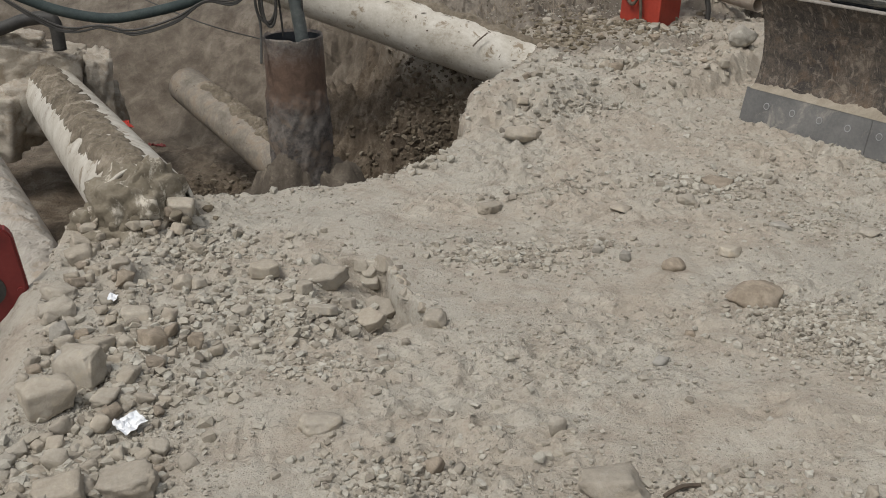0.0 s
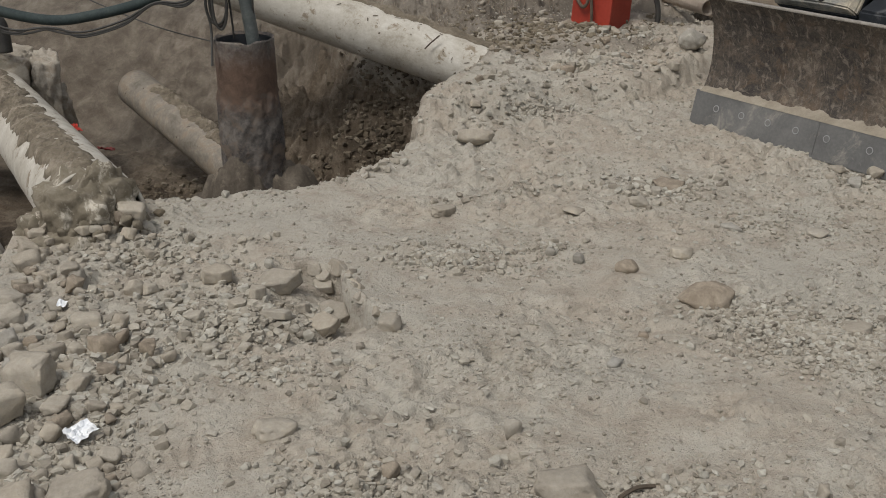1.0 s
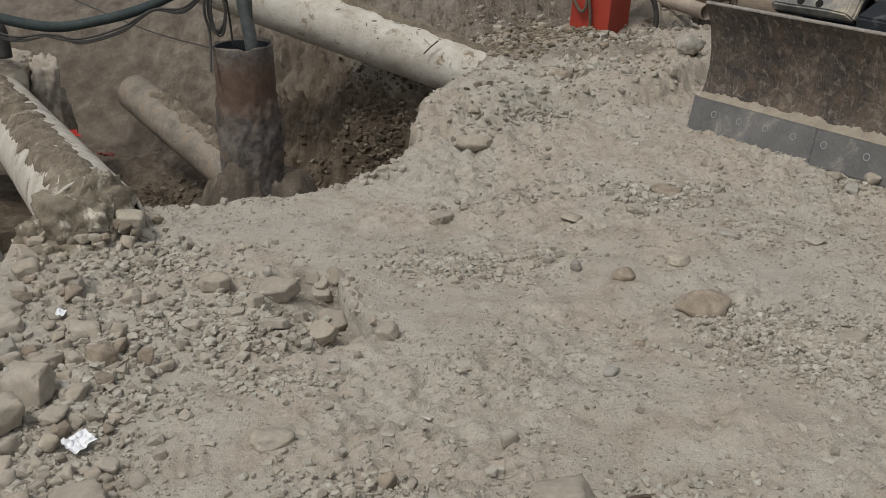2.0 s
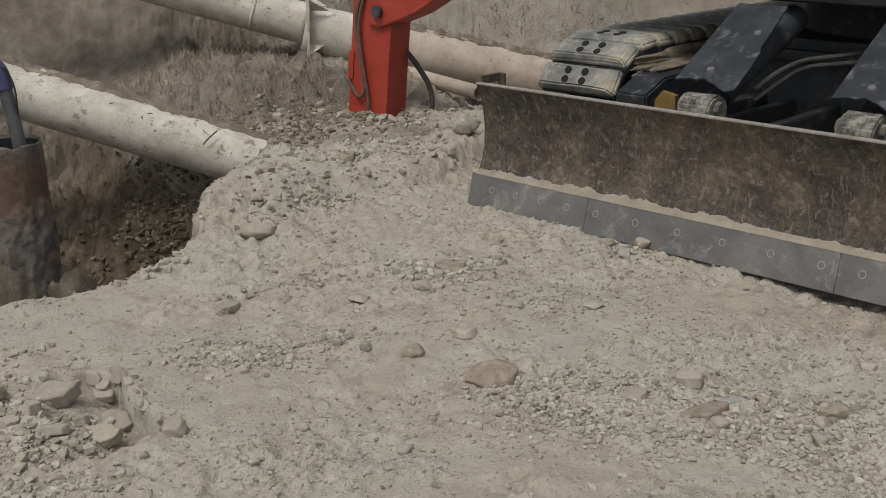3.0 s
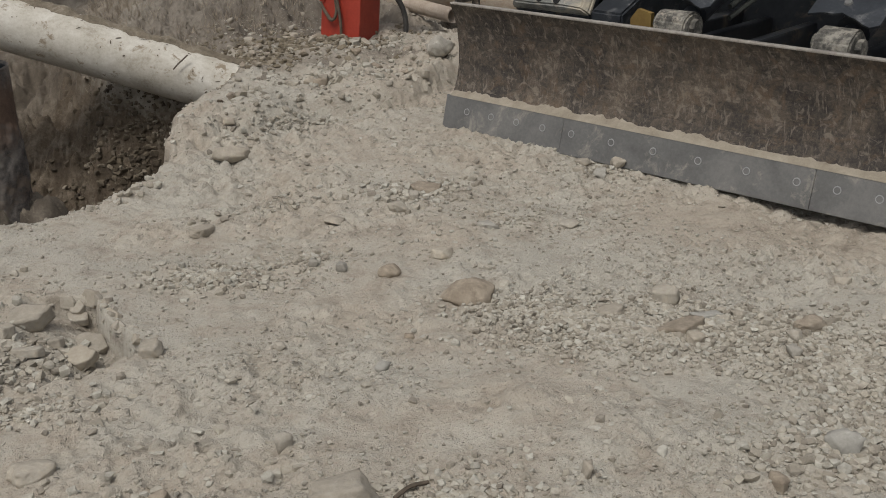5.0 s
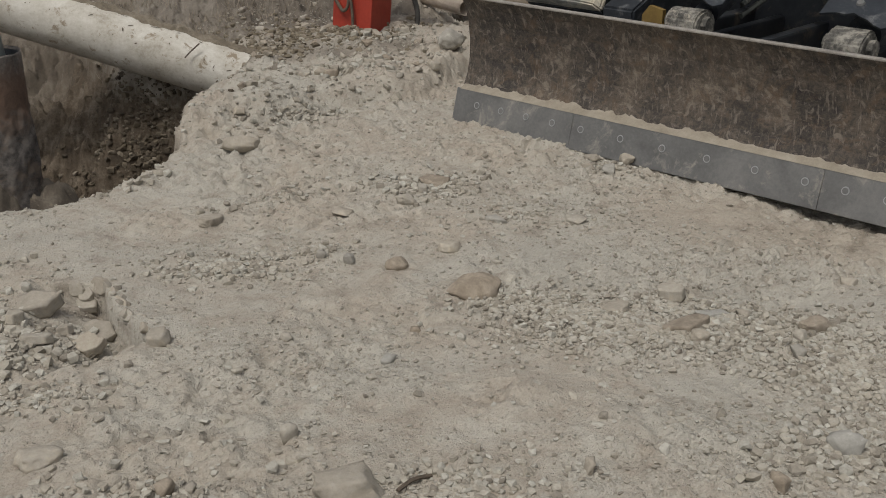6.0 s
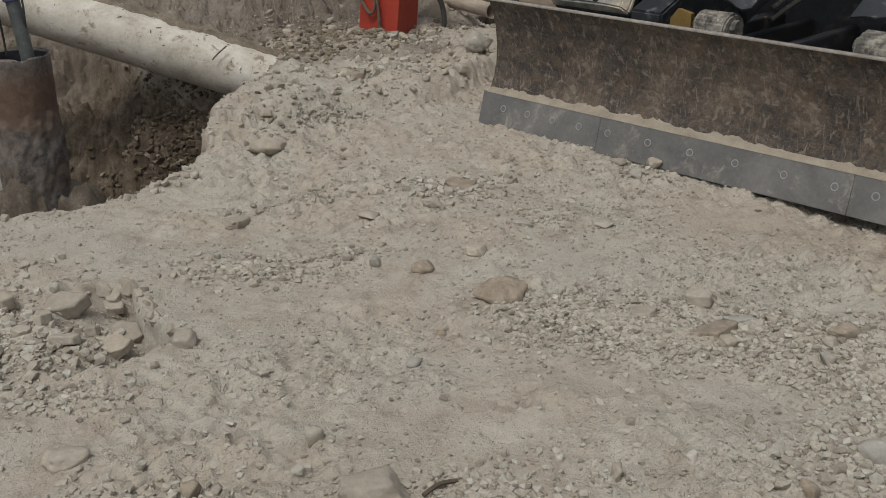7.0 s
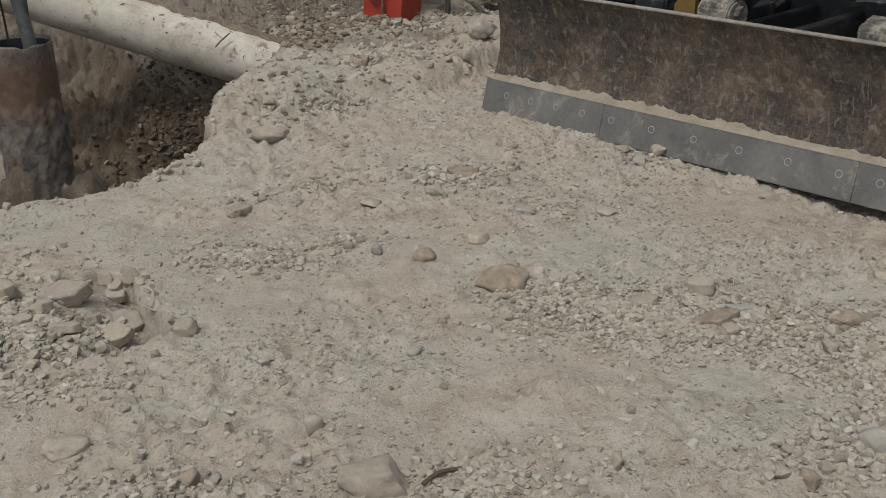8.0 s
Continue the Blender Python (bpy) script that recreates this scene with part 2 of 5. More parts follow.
def blade_material():
    m, nt, b, v = start_material("rust_brown_worn_steel", 0.8, 0.1)
    cloud, mid, grain = noise_node(nt, v, 3.2, 6, 0.65, 0.8), noise_node(nt, v, 16, 9, 0.75, 1.2), noise_node(nt, v, 85, 6, 0.75, 0.3)
    base = ramp_node(nt, [(0.40, (0.022, 0.019, 0.018)), (0.47, (0.052, 0.044, 0.037)), (0.54, (0.098, 0.079, 0.061)), (0.62, (0.185, 0.152, 0.118))])
    nt.links.new(math_node(nt, "ADD", math_node(nt, "MULTIPLY", cloud, 0.36), math_node(nt, "ADD", math_node(nt, "MULTIPLY", mid, 0.40), math_node(nt, "MULTIPLY", grain, 0.24))), base.inputs[0])
    rust = ramp_node(nt, [(0.52, (0, 0, 0)), (0.62, (1, 1, 1))])
    nt.links.new(noise_node(nt, v, 7.5, 9, 0.75, 0.8), rust.inputs[0])
    col = mixed(nt, math_node(nt, "MULTIPLY", rust.outputs[0], 0.38), base.outputs[0], (0.145, 0.092, 0.052))
    for turn, size, lo, hi, share in ((20, (0.06, 0.05, 0.016), 0.64, 0.72, 0.4), (-40, (0.06, 0.05, 0.016), 0.65, 0.72, 0.35), (82, (0.07, 0.05, 0.018), 0.58, 0.68, 0.6), (0, (0.05, 0.04, 0.05), 0.56, 0.66, 0.6)):
        mp = nt.nodes.new("ShaderNodeMapping")
        mp.vector_type = "TEXTURE"
        mp.inputs["Rotation"].default_value = (0, radians(turn), 0)
        mp.inputs["Scale"].default_value = size
        mp.inputs["Location"].default_value = (turn * 0.37, 0, 0)
        nt.links.new(v, mp.inputs["Vector"])
        line = ramp_node(nt, [(lo, (0, 0, 0)), (hi, (1, 1, 1))])
        nt.links.new(noise_node(nt, mp.outputs[0], 1.0, 5, 0.6, 0.8), line.inputs[0])
        col = mixed(nt, math_node(nt, "MULTIPLY", line.outputs[0], share), col, (0.225, 0.192, 0.155))
    nt.links.new(col, b.inputs["Base Color"])
    bump(nt, b, math_node(nt, "ADD", mid, math_node(nt, "MULTIPLY", grain, 0.6)), 0.6, 0.006)
    return m


M_BLADE = blade_material()
M_LIP = surface("rubbed_steel_edge", [(0.3, (0.16, 0.145, 0.125)), (0.5, (0.30, 0.275, 0.245)), (0.7, (0.42, 0.40, 0.36))], 20, 120, 0.6, 0.2, 0.001)
M_EDGE = surface("bare_grey_cutting_steel", [(0.3, (0.108, 0.107, 0.104)), (0.5, (0.16, 0.159, 0.154)), (0.7, (0.235, 0.23, 0.218))], 5, 70, 0.58, 0.4, 0.002, (0.30, 0.28, 0.24), 9, (0.56, 0.74), 0, 0.3)
M_BOLT = surface("worn_bolt_steel", [(0.3, (0.26, 0.265, 0.27)), (0.7, (0.42, 0.42, 0.41))], 30, 200, 0.5, 0.5, 0.001)
M_DARK = surface("dark_oily_machine_paint", [(0.3, (0.018, 0.020, 0.024)), (0.5, (0.032, 0.036, 0.042)), (0.7, (0.06, 0.062, 0.066))], 4, 50, 0.6, 0.1, 0.002, (0.13, 0.11, 0.085), 5, (0.56, 0.72), 0, 0.4)
M_GUARD = surface("blue_black_scuffed_steel", [(0.3, (0.018, 0.021, 0.026)), (0.5, (0.033, 0.038, 0.045)), (0.7, (0.065, 0.07, 0.077))], 5, 60, 0.5, 0.35, 0.001, (0.12, 0.122, 0.122), 11, (0.55, 0.72), 0, 0.4)
M_PAD = surface("grey_dusty_rubber_pad", [(0.34, (0.085, 0.09, 0.088)), (0.5, (0.18, 0.183, 0.175)), (0.66, (0.31, 0.305, 0.285))], 9, 60, 0.85, 0, 0.005, (0.33, 0.30, 0.24), 6, (0.5, 0.64), 0.15)
M_RED = surface("faded_red_paint", [(0.3, (0.21, 0.022, 0.012)), (0.5, (0.33, 0.038, 0.02)), (0.7, (0.41, 0.065, 0.036))], 3, 40, 0.5, 0, 0.001, (0.22, 0.075, 0.045), 6, (0.6, 0.75), 0, 0.3)
M_DARKRED = surface("dull_dark_red_paint", [(0.3, (0.10, 0.012, 0.012)), (0.5, (0.17, 0.02, 0.018)), (0.7, (0.22, 0.035, 0.03))], 4, 40, 0.55, 0, 0.001, (0.12, 0.06, 0.045), 7, (0.6, 0.72), 0, 0.3)
M_HOSE = surface("dark_green_rubber_hose", [(0.3, (0.012, 0.022, 0.022)), (0.5, (0.024, 0.038, 0.038)), (0.7, (0.05, 0.064, 0.060))], 10, 90, 0.8)
M_BLACK = surface("black_cable_rubber", [(0.3, (0.015, 0.015, 0.015)), (0.7, (0.06, 0.057, 0.05))], 12, 90, 0.65)
M_HOLE = surface("black_oily_hole", [(0.3, (0.004, 0.004, 0.004)), (0.7, (0.012, 0.012, 0.011))], 12, 90, 0.95)
M_OLDPIPE = surface("dusty_grey_green_steel_line", [(0.3, (0.02, 0.022, 0.02)), (0.5, (0.045, 0.049, 0.043)), (0.7, (0.09, 0.09, 0.078))], 12, 80, 0.7)
M_TUBE = surface("grey_green_plastic_riser", [(0.3, (0.045, 0.055, 0.055)), (0.5, (0.085, 0.098, 0.096)), (0.7, (0.15, 0.16, 0.15))], 10, 60, 0.5)
M_BLUE = surface("blue_plastic_coupling", [(0.3, (0.03, 0.035, 0.09)), (0.7, (0.075, 0.08, 0.17))], 10, 60, 0.5)
M_CONCRETE = surface("dusty_broken_concrete", [(0.3, (0.22, 0.20, 0.175)), (0.5, (0.34, 0.315, 0.275)), (0.7, (0.44, 0.415, 0.37))], 5, 50, 0.93, 0, 0.008, (0.24, 0.20, 0.155), 4, (0.5, 0.62), 0, 0.8)
M_FOOTING = surface("dirt_covered_concrete", [(0.3, (0.25, 0.225, 0.185)), (0.5, (0.41, 0.375, 0.318)), (0.7, (0.54, 0.50, 0.435))], 7, 60, 0.95, 0, 0.012, (0.26, 0.225, 0.18), 11, (0.48, 0.6), 0.1, 0.9)
M_STALK = surface("dry_weed_stalk", [(0.3, (0.19, 0.155, 0.12)), (0.5, (0.285, 0.24, 0.185)), (0.7, (0.37, 0.32, 0.255))], 9, 60, 0.95)
M_PAPER = surface("white_crumpled_paper", [(0.3, (0.62, 0.66, 0.72)), (0.5, (0.80, 0.82, 0.84)), (0.7, (0.88, 0.88, 0.86))], 20, 90, 0.7)
M_CLOTH = surface("red_cloth_scrap", [(0.3, (0.38, 0.03, 0.02)), (0.7, (0.62, 0.07, 0.045))], 20, 90, 0.9)
M_YELLOW = surface("dull_yellow_paint", [(0.3, (0.13, 0.08, 0.02)), (0.7, (0.25, 0.165, 0.045))], 10, 60, 0.7)
M_TWIG = surface("dark_dry_twig", [(0.3, (0.05, 0.038, 0.028)), (0.7, (0.14, 0.11, 0.08))], 20, 90, 0.9)


def rust_band(m, lo, hi, rust):
    """A ragged ring of rust between two heights of the casing."""
    nt = m.node_tree
    bsdf = nt.nodes["Principled BSDF"]
    old = bsdf.inputs["Base Color"].links[0].from_socket
    tc = nt.nodes.new("ShaderNodeTexCoord")
    sep = nt.nodes.new("ShaderNodeSeparateXYZ")
    nt.links.new(tc.outputs["Object"], sep.inputs[0])
    wob = noise_node(nt, tc.outputs["Object"], 16, 9, 0.75, 0.8)
    z = math_node(nt, "ADD", sep.outputs[2], math_node(nt, "MULTIPLY", math_node(nt, "SUBTRACT", wob, 0.5), 0.28))
    off = math_node(nt, "ABSOLUTE", math_node(nt, "SUBTRACT", z, (lo + hi) / 2), 0.0)
    r = ramp_node(nt, [((hi - lo) * 0.25, (1, 1, 1)), ((hi - lo) * 0.75, (0, 0, 0))])
    nt.links.new(off, r.inputs[0])
    tone = mixed(nt, wob, tuple(c * 0.05 for c in rust), tuple(c * 2.1 for c in rust))
    nt.links.new(mixed(nt, r.outputs[0], old, tone), bsdf.inputs["Base Color"])


rust_band(M_CASING, 1.08, 1.36, (0.10, 0.064, 0.045))


# ---- mesh helpers ----
def part(name, bm, material, parent=None, label="", smooth=False):
    me = bpy.data.meshes.new(name)
    bm.to_mesh(me)
    bm.free()
    me.materials.append(material)
    if smooth:
        me.polygons.foreach_set("use_smooth", [True] * len(me.polygons))
    ob = new(name, me)
    if parent:
        ob.parent = parent
    if label:
        ob["label"] = label
    return ob


def thing(name, label, category, at=None, group="", kind=""):
    ob = new(name)
    ob.empty_display_size = 0.1
    if at is not None:
        ob.matrix_basis = at
    return tagged(ob, label, category, group, kind)


def box(bm, x0, x1, y0, y1, z0, z1, m=None, bevel=0.0):
    """Adds a box, with rounded edges where bevel is given, moved by m."""
    tmp = bmesh.new()
    mat = Matrix.Translation(((x0 + x1) / 2, (y0 + y1) / 2, (z0 + z1) / 2)) @ Matrix.Diagonal((x1 - x0, y1 - y0, z1 - z0, 1))
    bmesh.ops.create_cube(tmp, size=1, matrix=mat)
    if bevel:
        bmesh.ops.bevel(tmp, geom=list(tmp.edges), offset=bevel, segments=2, affect="EDGES", profile=0.6)
    if m is not None:
        bmesh.ops.transform(tmp, matrix=m, verts=tmp.verts)
    me = bpy.data.meshes.new("tmp")
    tmp.to_mesh(me)
    tmp.free()
    bm.from_mesh(me)
    bpy.data.meshes.remove(me)
    return bm


def cyl(bm, p, q, r, r2=None, seg=20, caps=True):
    p, q = Vector(p), Vector(q)
    d = q - p
    m = Matrix.Translation((p + q) / 2) @ d.to_track_quat("Z", "Y").to_matrix().to_4x4()
    bmesh.ops.create_cone(bm, cap_ends=caps, segments=seg, radius1=r, radius2=r if r2 is None else r2, depth=d.length, matrix=m)
    return bm


def prism(bm, outline, depth_vec):
    """Extrude a closed planar outline (list of vectors) along depth_vec."""
    a = [bm.verts.new(Vector(p)) for p in outline]
    b = [bm.verts.new(Vector(p) + Vector(depth_vec)) for p in outline]
    bm.faces.new(a), bm.faces.new(b[::-1])
    for i in range(len(a)):
        j = (i + 1) % len(a)
        bm.faces.new((a[j], a[i], b[i], b[j]))
    bmesh.ops.recalc_face_normals(bm, faces=bm.faces)
    return bm


def tube(bm, pts, r, seg=10, steps=8):
    """A round tube along a smooth line through the points, with closed ends."""
    pts = [Vector(p) for p in pts]
    line = []
    for i in range(len(pts) - 1):
        p0, p1, p2, p3 = pts[max(i - 1, 0)], pts[i], pts[i + 1], pts[min(i + 2, len(pts) - 1)]
        for k in range(steps):
            t = k / steps
            line.append(0.5 * (2 * p1 + (p2 - p0) * t + (2 * p0 - 5 * p1 + 4 * p2 - p3) * t * t + (3 * p1 - p0 - 3 * p2 + p3) * t ** 3))
    line.append(pts[-1])
    rings, side = [], None
    for i, p in enumerate(line):
        d = (line[min(i + 1, len(line) - 1)] - line[max(i - 1, 0)]).normalized()
        if side is None:
            side = d.orthogonal().normalized()
        side = (side - d * side.dot(d)).normalized()
        up = d.cross(side)
        rings.append([bm.verts.new(p + r * (math.cos(a) * side + math.sin(a) * up)) for a in (2 * math.pi * k / seg for k in range(seg))])
    for a, b in zip(rings, rings[1:]):
        for k in range(seg):
            bm.faces.new((a[k], a[(k + 1) % seg], b[(k + 1) % seg], b[k]))
    bm.faces.new(rings[0][::-1]), bm.faces.new(rings[-1])
    return bm


# ---- noise on arrays ----
def lattice(ix, iy, seed):
    h = (ix * 374761393 + iy * 668265263 + seed * 974634777) & 0x7FFFFFFF
    h = ((h ^ (h >> 13)) * 1274126177) & 0x7FFFFFFF
    return ((h ^ (h >> 16)) & 0xFFFF) / 65535.0


def value_noise(x, y, seed):
    ix, iy = np.floor(x).astype(np.int64), np.floor(y).astype(np.int64)
    fx, fy = x - ix, y - iy
    fx, fy = fx * fx * (3 - 2 * fx), fy * fy * (3 - 2 * fy)
    a, b = lattice(ix, iy, seed), lattice(ix + 1, iy, seed)
    c, d = lattice(ix, iy + 1, seed), lattice(ix + 1, iy + 1, seed)
    return (a + (b - a) * fx) * (1 - fy) + (c + (d - c) * fx) * fy - 0.5


def fbm(x, y, freq, octaves, seed, gain=0.5):
    s, amp = 0.0, 1.0
    for o in range(octaves):
        ca, sa = math.cos(o * 1.1), math.sin(o * 1.1)
        s = s + amp * value_noise((x * ca - y * sa) * freq * 2 ** o, (x * sa + y * ca) * freq * 2 ** o, seed + o)
        amp *= gain
    return s


def smooth(a, b, x):
    t = np.clip((x - a) / (b - a), 0, 1)
    return t * t * (3 - 2 * t)


def inside_distance(x, y, poly):
    """Signed distance to a closed outline, positive within."""
    best, odd = np.full(np.shape(x), 1e9), np.zeros(np.shape(x), bool)
    for (ax, ay), (bx, by) in zip(poly, poly[1:] + poly[:1]):
        ex, ey = bx - ax, by - ay
        t = np.clip(((x - ax) * ex + (y - ay) * ey) / (ex * ex + ey * ey), 0, 1)
        best = np.minimum(best, np.hypot(x - ax - t * ex, y - ay - t * ey))
        hit = ((ay > y) != (by > y)) & (x < ex * (y - ay) / (ey + 1e-12) + ax)
        odd ^= hit
    return np.where(odd, best, -best)


# ---- ground ----
PIT = [(-1.12, 1.6), (-1.25, 2.75), (-1.38, 3.3), (-1.50, 3.95), (-1.58, 4.58), (-1.07, 4.75), (-0.80, 4.75), (-0.37, 4.93), (0.0, 5.27),
       (0.12, 5.7), (0.16, 6.35), (0.36, 6.75), (0.50, 7.16), (0.22, 7.5), (-0.15, 7.75), (-0.35, 8.5), (-0.5, 9.5), (-2.0, 10.2), (-7.0, 11.2), (-7.0, 1.2)]
LEDGE = [(0.10, 5.85), (0.36, 5.80), (0.56, 5.98), (0.98, 6.22), (1.42, 6.38), (1.85, 6.75), (2.6, 7.4), (3.4, 8.2), (3.4, 9.4), (0.5, 8.8), (0.5, 7.1), (0.34, 6.7), (0.14, 6.3)]
CRACK = [(-0.36, 4.02), (-0.22, 3.95), (-0.16, 3.75), (-0.09, 3.55), (-0.05, 3.42), (-0.20, 3.30), (-0.5, 3.2), (-0.95, 3.15), (-1.2, 3.4), (-1.3, 3.9), (-0.9, 4.15)]


def ground_parts(x, y):
    x, y = np.asarray(x, float), np.asarray(y, float)
    wob = 0.055 * fbm(x, y, 3.0, 4, 11)
    d_pit = inside_distance(x, y, PIT) + wob * 0.7
    left = smooth(4.6, 3.6, y) * smooth(-0.9, -1.2, x)
    far = smooth(6.6, 8.2, y)
    width = 0.16 + 0.50 * left + 0.75 * far * smooth(-0.2, -1.2, x) + 0.22 * far
    depth = 1.0 - 0.35 * left
    k = np.clip((d_pit + 0.02) / width, 0, 1)
    pit = depth * (0.55 * k + 0.45 * smooth(0, 1, k))
    patchy = np.clip(0.55 + 1.5 * fbm(x, y, 1.7, 4, 5), 0.12, 1.3)
    clod = np.abs(fbm(x, y, 9, 4, 6, 0.6))
    z = 0.035 * fbm(x, y, 0.9, 3, 1) + 0.026 * fbm(x, y, 5.0, 3, 2) + patchy * (0.046 * (clod - 0.2) + 0.022 * fbm(x, y, 22, 3, 3, 0.68))
    # low slanting ridges left by the blade and the tracks
    u, v = x * 0.90 + y * 0.43, y * 0.90 - x * 0.43
    z = z + patchy * 0.034 * (np.abs(fbm(u * 0.8, v * 2.6, 3.0, 4, 7, 0.55)) - 0.15)
    # rubble ledge at the back
    led = smooth(-0.05, 0.13, inside_distance(x, y, LEDGE) + 0.10 * fbm(x, y, 2.5, 3, 21, 0.5))
    z = z + led * (0.120 + 0.06 * fbm(x, y, 4.5, 5, 22, 0.55) + 0.01 * smooth(6.5, 8.0, y))
    # broken crust
    cr = smooth(-0.004, 0.018, inside_distance(x, y, CRACK) + 0.05 * fbm(x, y, 7, 3, 31))
    fade = smooth(-0.52, -0.18, x)
    z = z - cr * (0.008 + 0.115 * fade) + cr * 0.04 * fbm(x, y, 12, 3, 32)
    # rolled furrows and the comb of bucket teeth
    comb = smooth(0.28, 0.12, np.hypot((x + 0.62) / 1.0, (y - 2.68) / 1.1))
    z = z + comb * 0.007 * np.sin((x * 0.985 + y * 0.17) * 150 + 4 * fbm(x, y, 5, 2, 41)) * np.clip(0.4 + 1.6 * fbm(x, y, 9, 2, 43), 0, 1)
    furrow = smooth(0.35, 0.1, np.hypot((x - 0.02) / 1.0, (y - 2.75) / 0.7))
    z = z + furrow * 0.007 * np.sin((x * 0.80 - y * 0.60) * 70 + 5 * fbm(x, y, 4, 3, 42)) * np.clip(0.3 + 2.2 * fbm(x, y, 5, 3, 46), 0, 1)
    rut = smooth(0.9, 0.2, np.abs((y - 5.15) - 0.35 * (x - 0.9))) * smooth(0.0, 0.4, x) * smooth(2.2, 1.6, x)
    z = z + rut * 0.016 * np.sin(((y - 5.15) - 0.35 * (x - 0.9)) * 26 + 7 * fbm(x, y, 2.2, 4, 44)) * np.clip(0.3 + 2.2 * fbm(x, y, 2.6, 3, 45), 0, 1)
    # hollow under the far part of the blade
    z = z - 0.05 * smooth(0.75, 0.2, np.hypot(x - 2.85, (y - 3.85)))
    # weedy bank, its fall to the right, and the hill behind
    bank = smooth(8.0, 9.7, y) * smooth(-0.75, 0.35, x) * (1 - 0.85 * smooth(1.1, 2.4, x))
    z = z + bank * (0.30 + 0.10 * fbm(x, y, 2.5, 5, 51)) * (1 - np.clip(k, 0, 1))
    z = z + smooth(7.9, 8.5, y) * smooth(12.5, 11.0, y) * smooth(-0.6, 0.2, x) * (0.11 * np.abs(fbm(x, y, 5, 5, 53, 0.62)) + 0.05 * fbm(x, y * 0.35, 13, 4, 54, 0.6))
    hill = smooth(10.25, 12.0, y + 0.10 * np.clip(x, -6, 4) + 0.35 * fbm(x, y, 0.8, 4, 61)) * (1.9 + 0.5 * fbm(x, y, 1.2, 4, 62))
    z = z + hill * smooth(60, 25, y) - pit
    z = z - 0.28 * smooth(1.9, 2.5, x) * smooth(7.6, 8.4, y) * smooth(11.0, 10.2, y)
    rough = np.clip(k * 4, 0, 1) * np.clip((1.15 - k) * 3, 0, 1)
    wall = rough * (1 - left) * smooth(-1.4, -0.4, x)
    z = z + wall * 0.26 * fbm(x, y, 6, 5, 71, 0.62) + np.clip(k * 3, 0, 1) * 0.07 * fbm(x, y, 4, 5, 72, 0.6)
    return z, d_pit, left, led, cr


def ground_z(x, y):
    return float(ground_parts(np.array([x]), np.array([y]))[0][0])


def axis_steps(lo, hi, fine, reach):
    inner = np.arange(lo, hi, fine)
    out, step, v = [], fine, hi
    while v < reach:
        out.append(v)
        step *= 1.16
        v += step
    low, step, v = [], fine, lo - fine
    while v > -reach:
        low.append(v)
        step *= 1.16
        v -= step
    return np.concatenate([low[::-1], inner, out])


def build_ground():
    xs, ys = axis_steps(-1.9, 2.9, 0.0095, 600), axis_steps(1.95, 5.4, 0.0082, 600)
    ys = np.concatenate([ys[ys < 5.39], np.arange(5.40, 10.8, 0.018), axis_steps(0, 10.8, 0.018, 600)[-80:]])
    ys = np.unique(np.round(ys[(ys < 10.8) | (ys >= 10.8)], 4))
    X, Y = np.meshgrid(xs, ys)
    z, d_pit, left, led, cr = ground_parts(X.ravel(), Y.ravel())
    n, mcol = len(xs), len(ys)
    verts = np.stack([X.ravel(), Y.ravel(), z], 1)
    i = (np.arange(mcol - 1)[:, None] * n + np.arange(n - 1)[None, :]).ravel()
    quads = np.stack([i, i + 1, i + n + 1, i + n], 1)
    me = bpy.data.meshes.new("ground")
    me.vertices.add(len(verts))
    me.vertices.foreach_set("co", verts.ravel())
    me.loops.add(quads.size)
    me.loops.foreach_set("vertex_index", quads.ravel())
    me.polygons.add(len(quads))
    me.polygons.foreach_set("loop_start", np.arange(len(quads)) * 4)
    me.polygons.foreach_set("use_smooth", np.ones(len(quads), bool))
    me.update(calc_edges=True)
    a = me.attributes.new("subsoil", "FLOAT", "POINT")
    far = smooth(7.6, 9.2, Y.ravel()) * smooth(0.0, -0.8, X.ravel())
    a.data.foreach_set("value", np.clip((1 - 0.45 * left) * (1 - 0.5 * far), 0, 1))
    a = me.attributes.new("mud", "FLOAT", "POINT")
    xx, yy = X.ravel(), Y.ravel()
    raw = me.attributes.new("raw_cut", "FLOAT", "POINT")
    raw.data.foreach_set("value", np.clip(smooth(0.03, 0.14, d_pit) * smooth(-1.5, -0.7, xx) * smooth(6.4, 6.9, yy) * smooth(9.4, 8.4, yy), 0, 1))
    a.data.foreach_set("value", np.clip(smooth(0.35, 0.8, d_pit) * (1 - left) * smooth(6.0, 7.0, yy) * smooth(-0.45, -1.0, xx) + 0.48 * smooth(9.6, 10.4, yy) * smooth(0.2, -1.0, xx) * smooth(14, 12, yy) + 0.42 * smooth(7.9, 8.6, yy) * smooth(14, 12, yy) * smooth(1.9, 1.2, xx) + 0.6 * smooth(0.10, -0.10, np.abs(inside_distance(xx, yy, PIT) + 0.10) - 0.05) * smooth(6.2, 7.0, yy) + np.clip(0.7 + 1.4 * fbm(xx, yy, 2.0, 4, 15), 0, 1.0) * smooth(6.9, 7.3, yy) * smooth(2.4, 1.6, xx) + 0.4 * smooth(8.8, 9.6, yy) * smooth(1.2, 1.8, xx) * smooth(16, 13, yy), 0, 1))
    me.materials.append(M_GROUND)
    return tagged(new("ground", me), "pale dusty grey-beige rubble earth with an open pit", "ground", kind="structure")


build_ground()


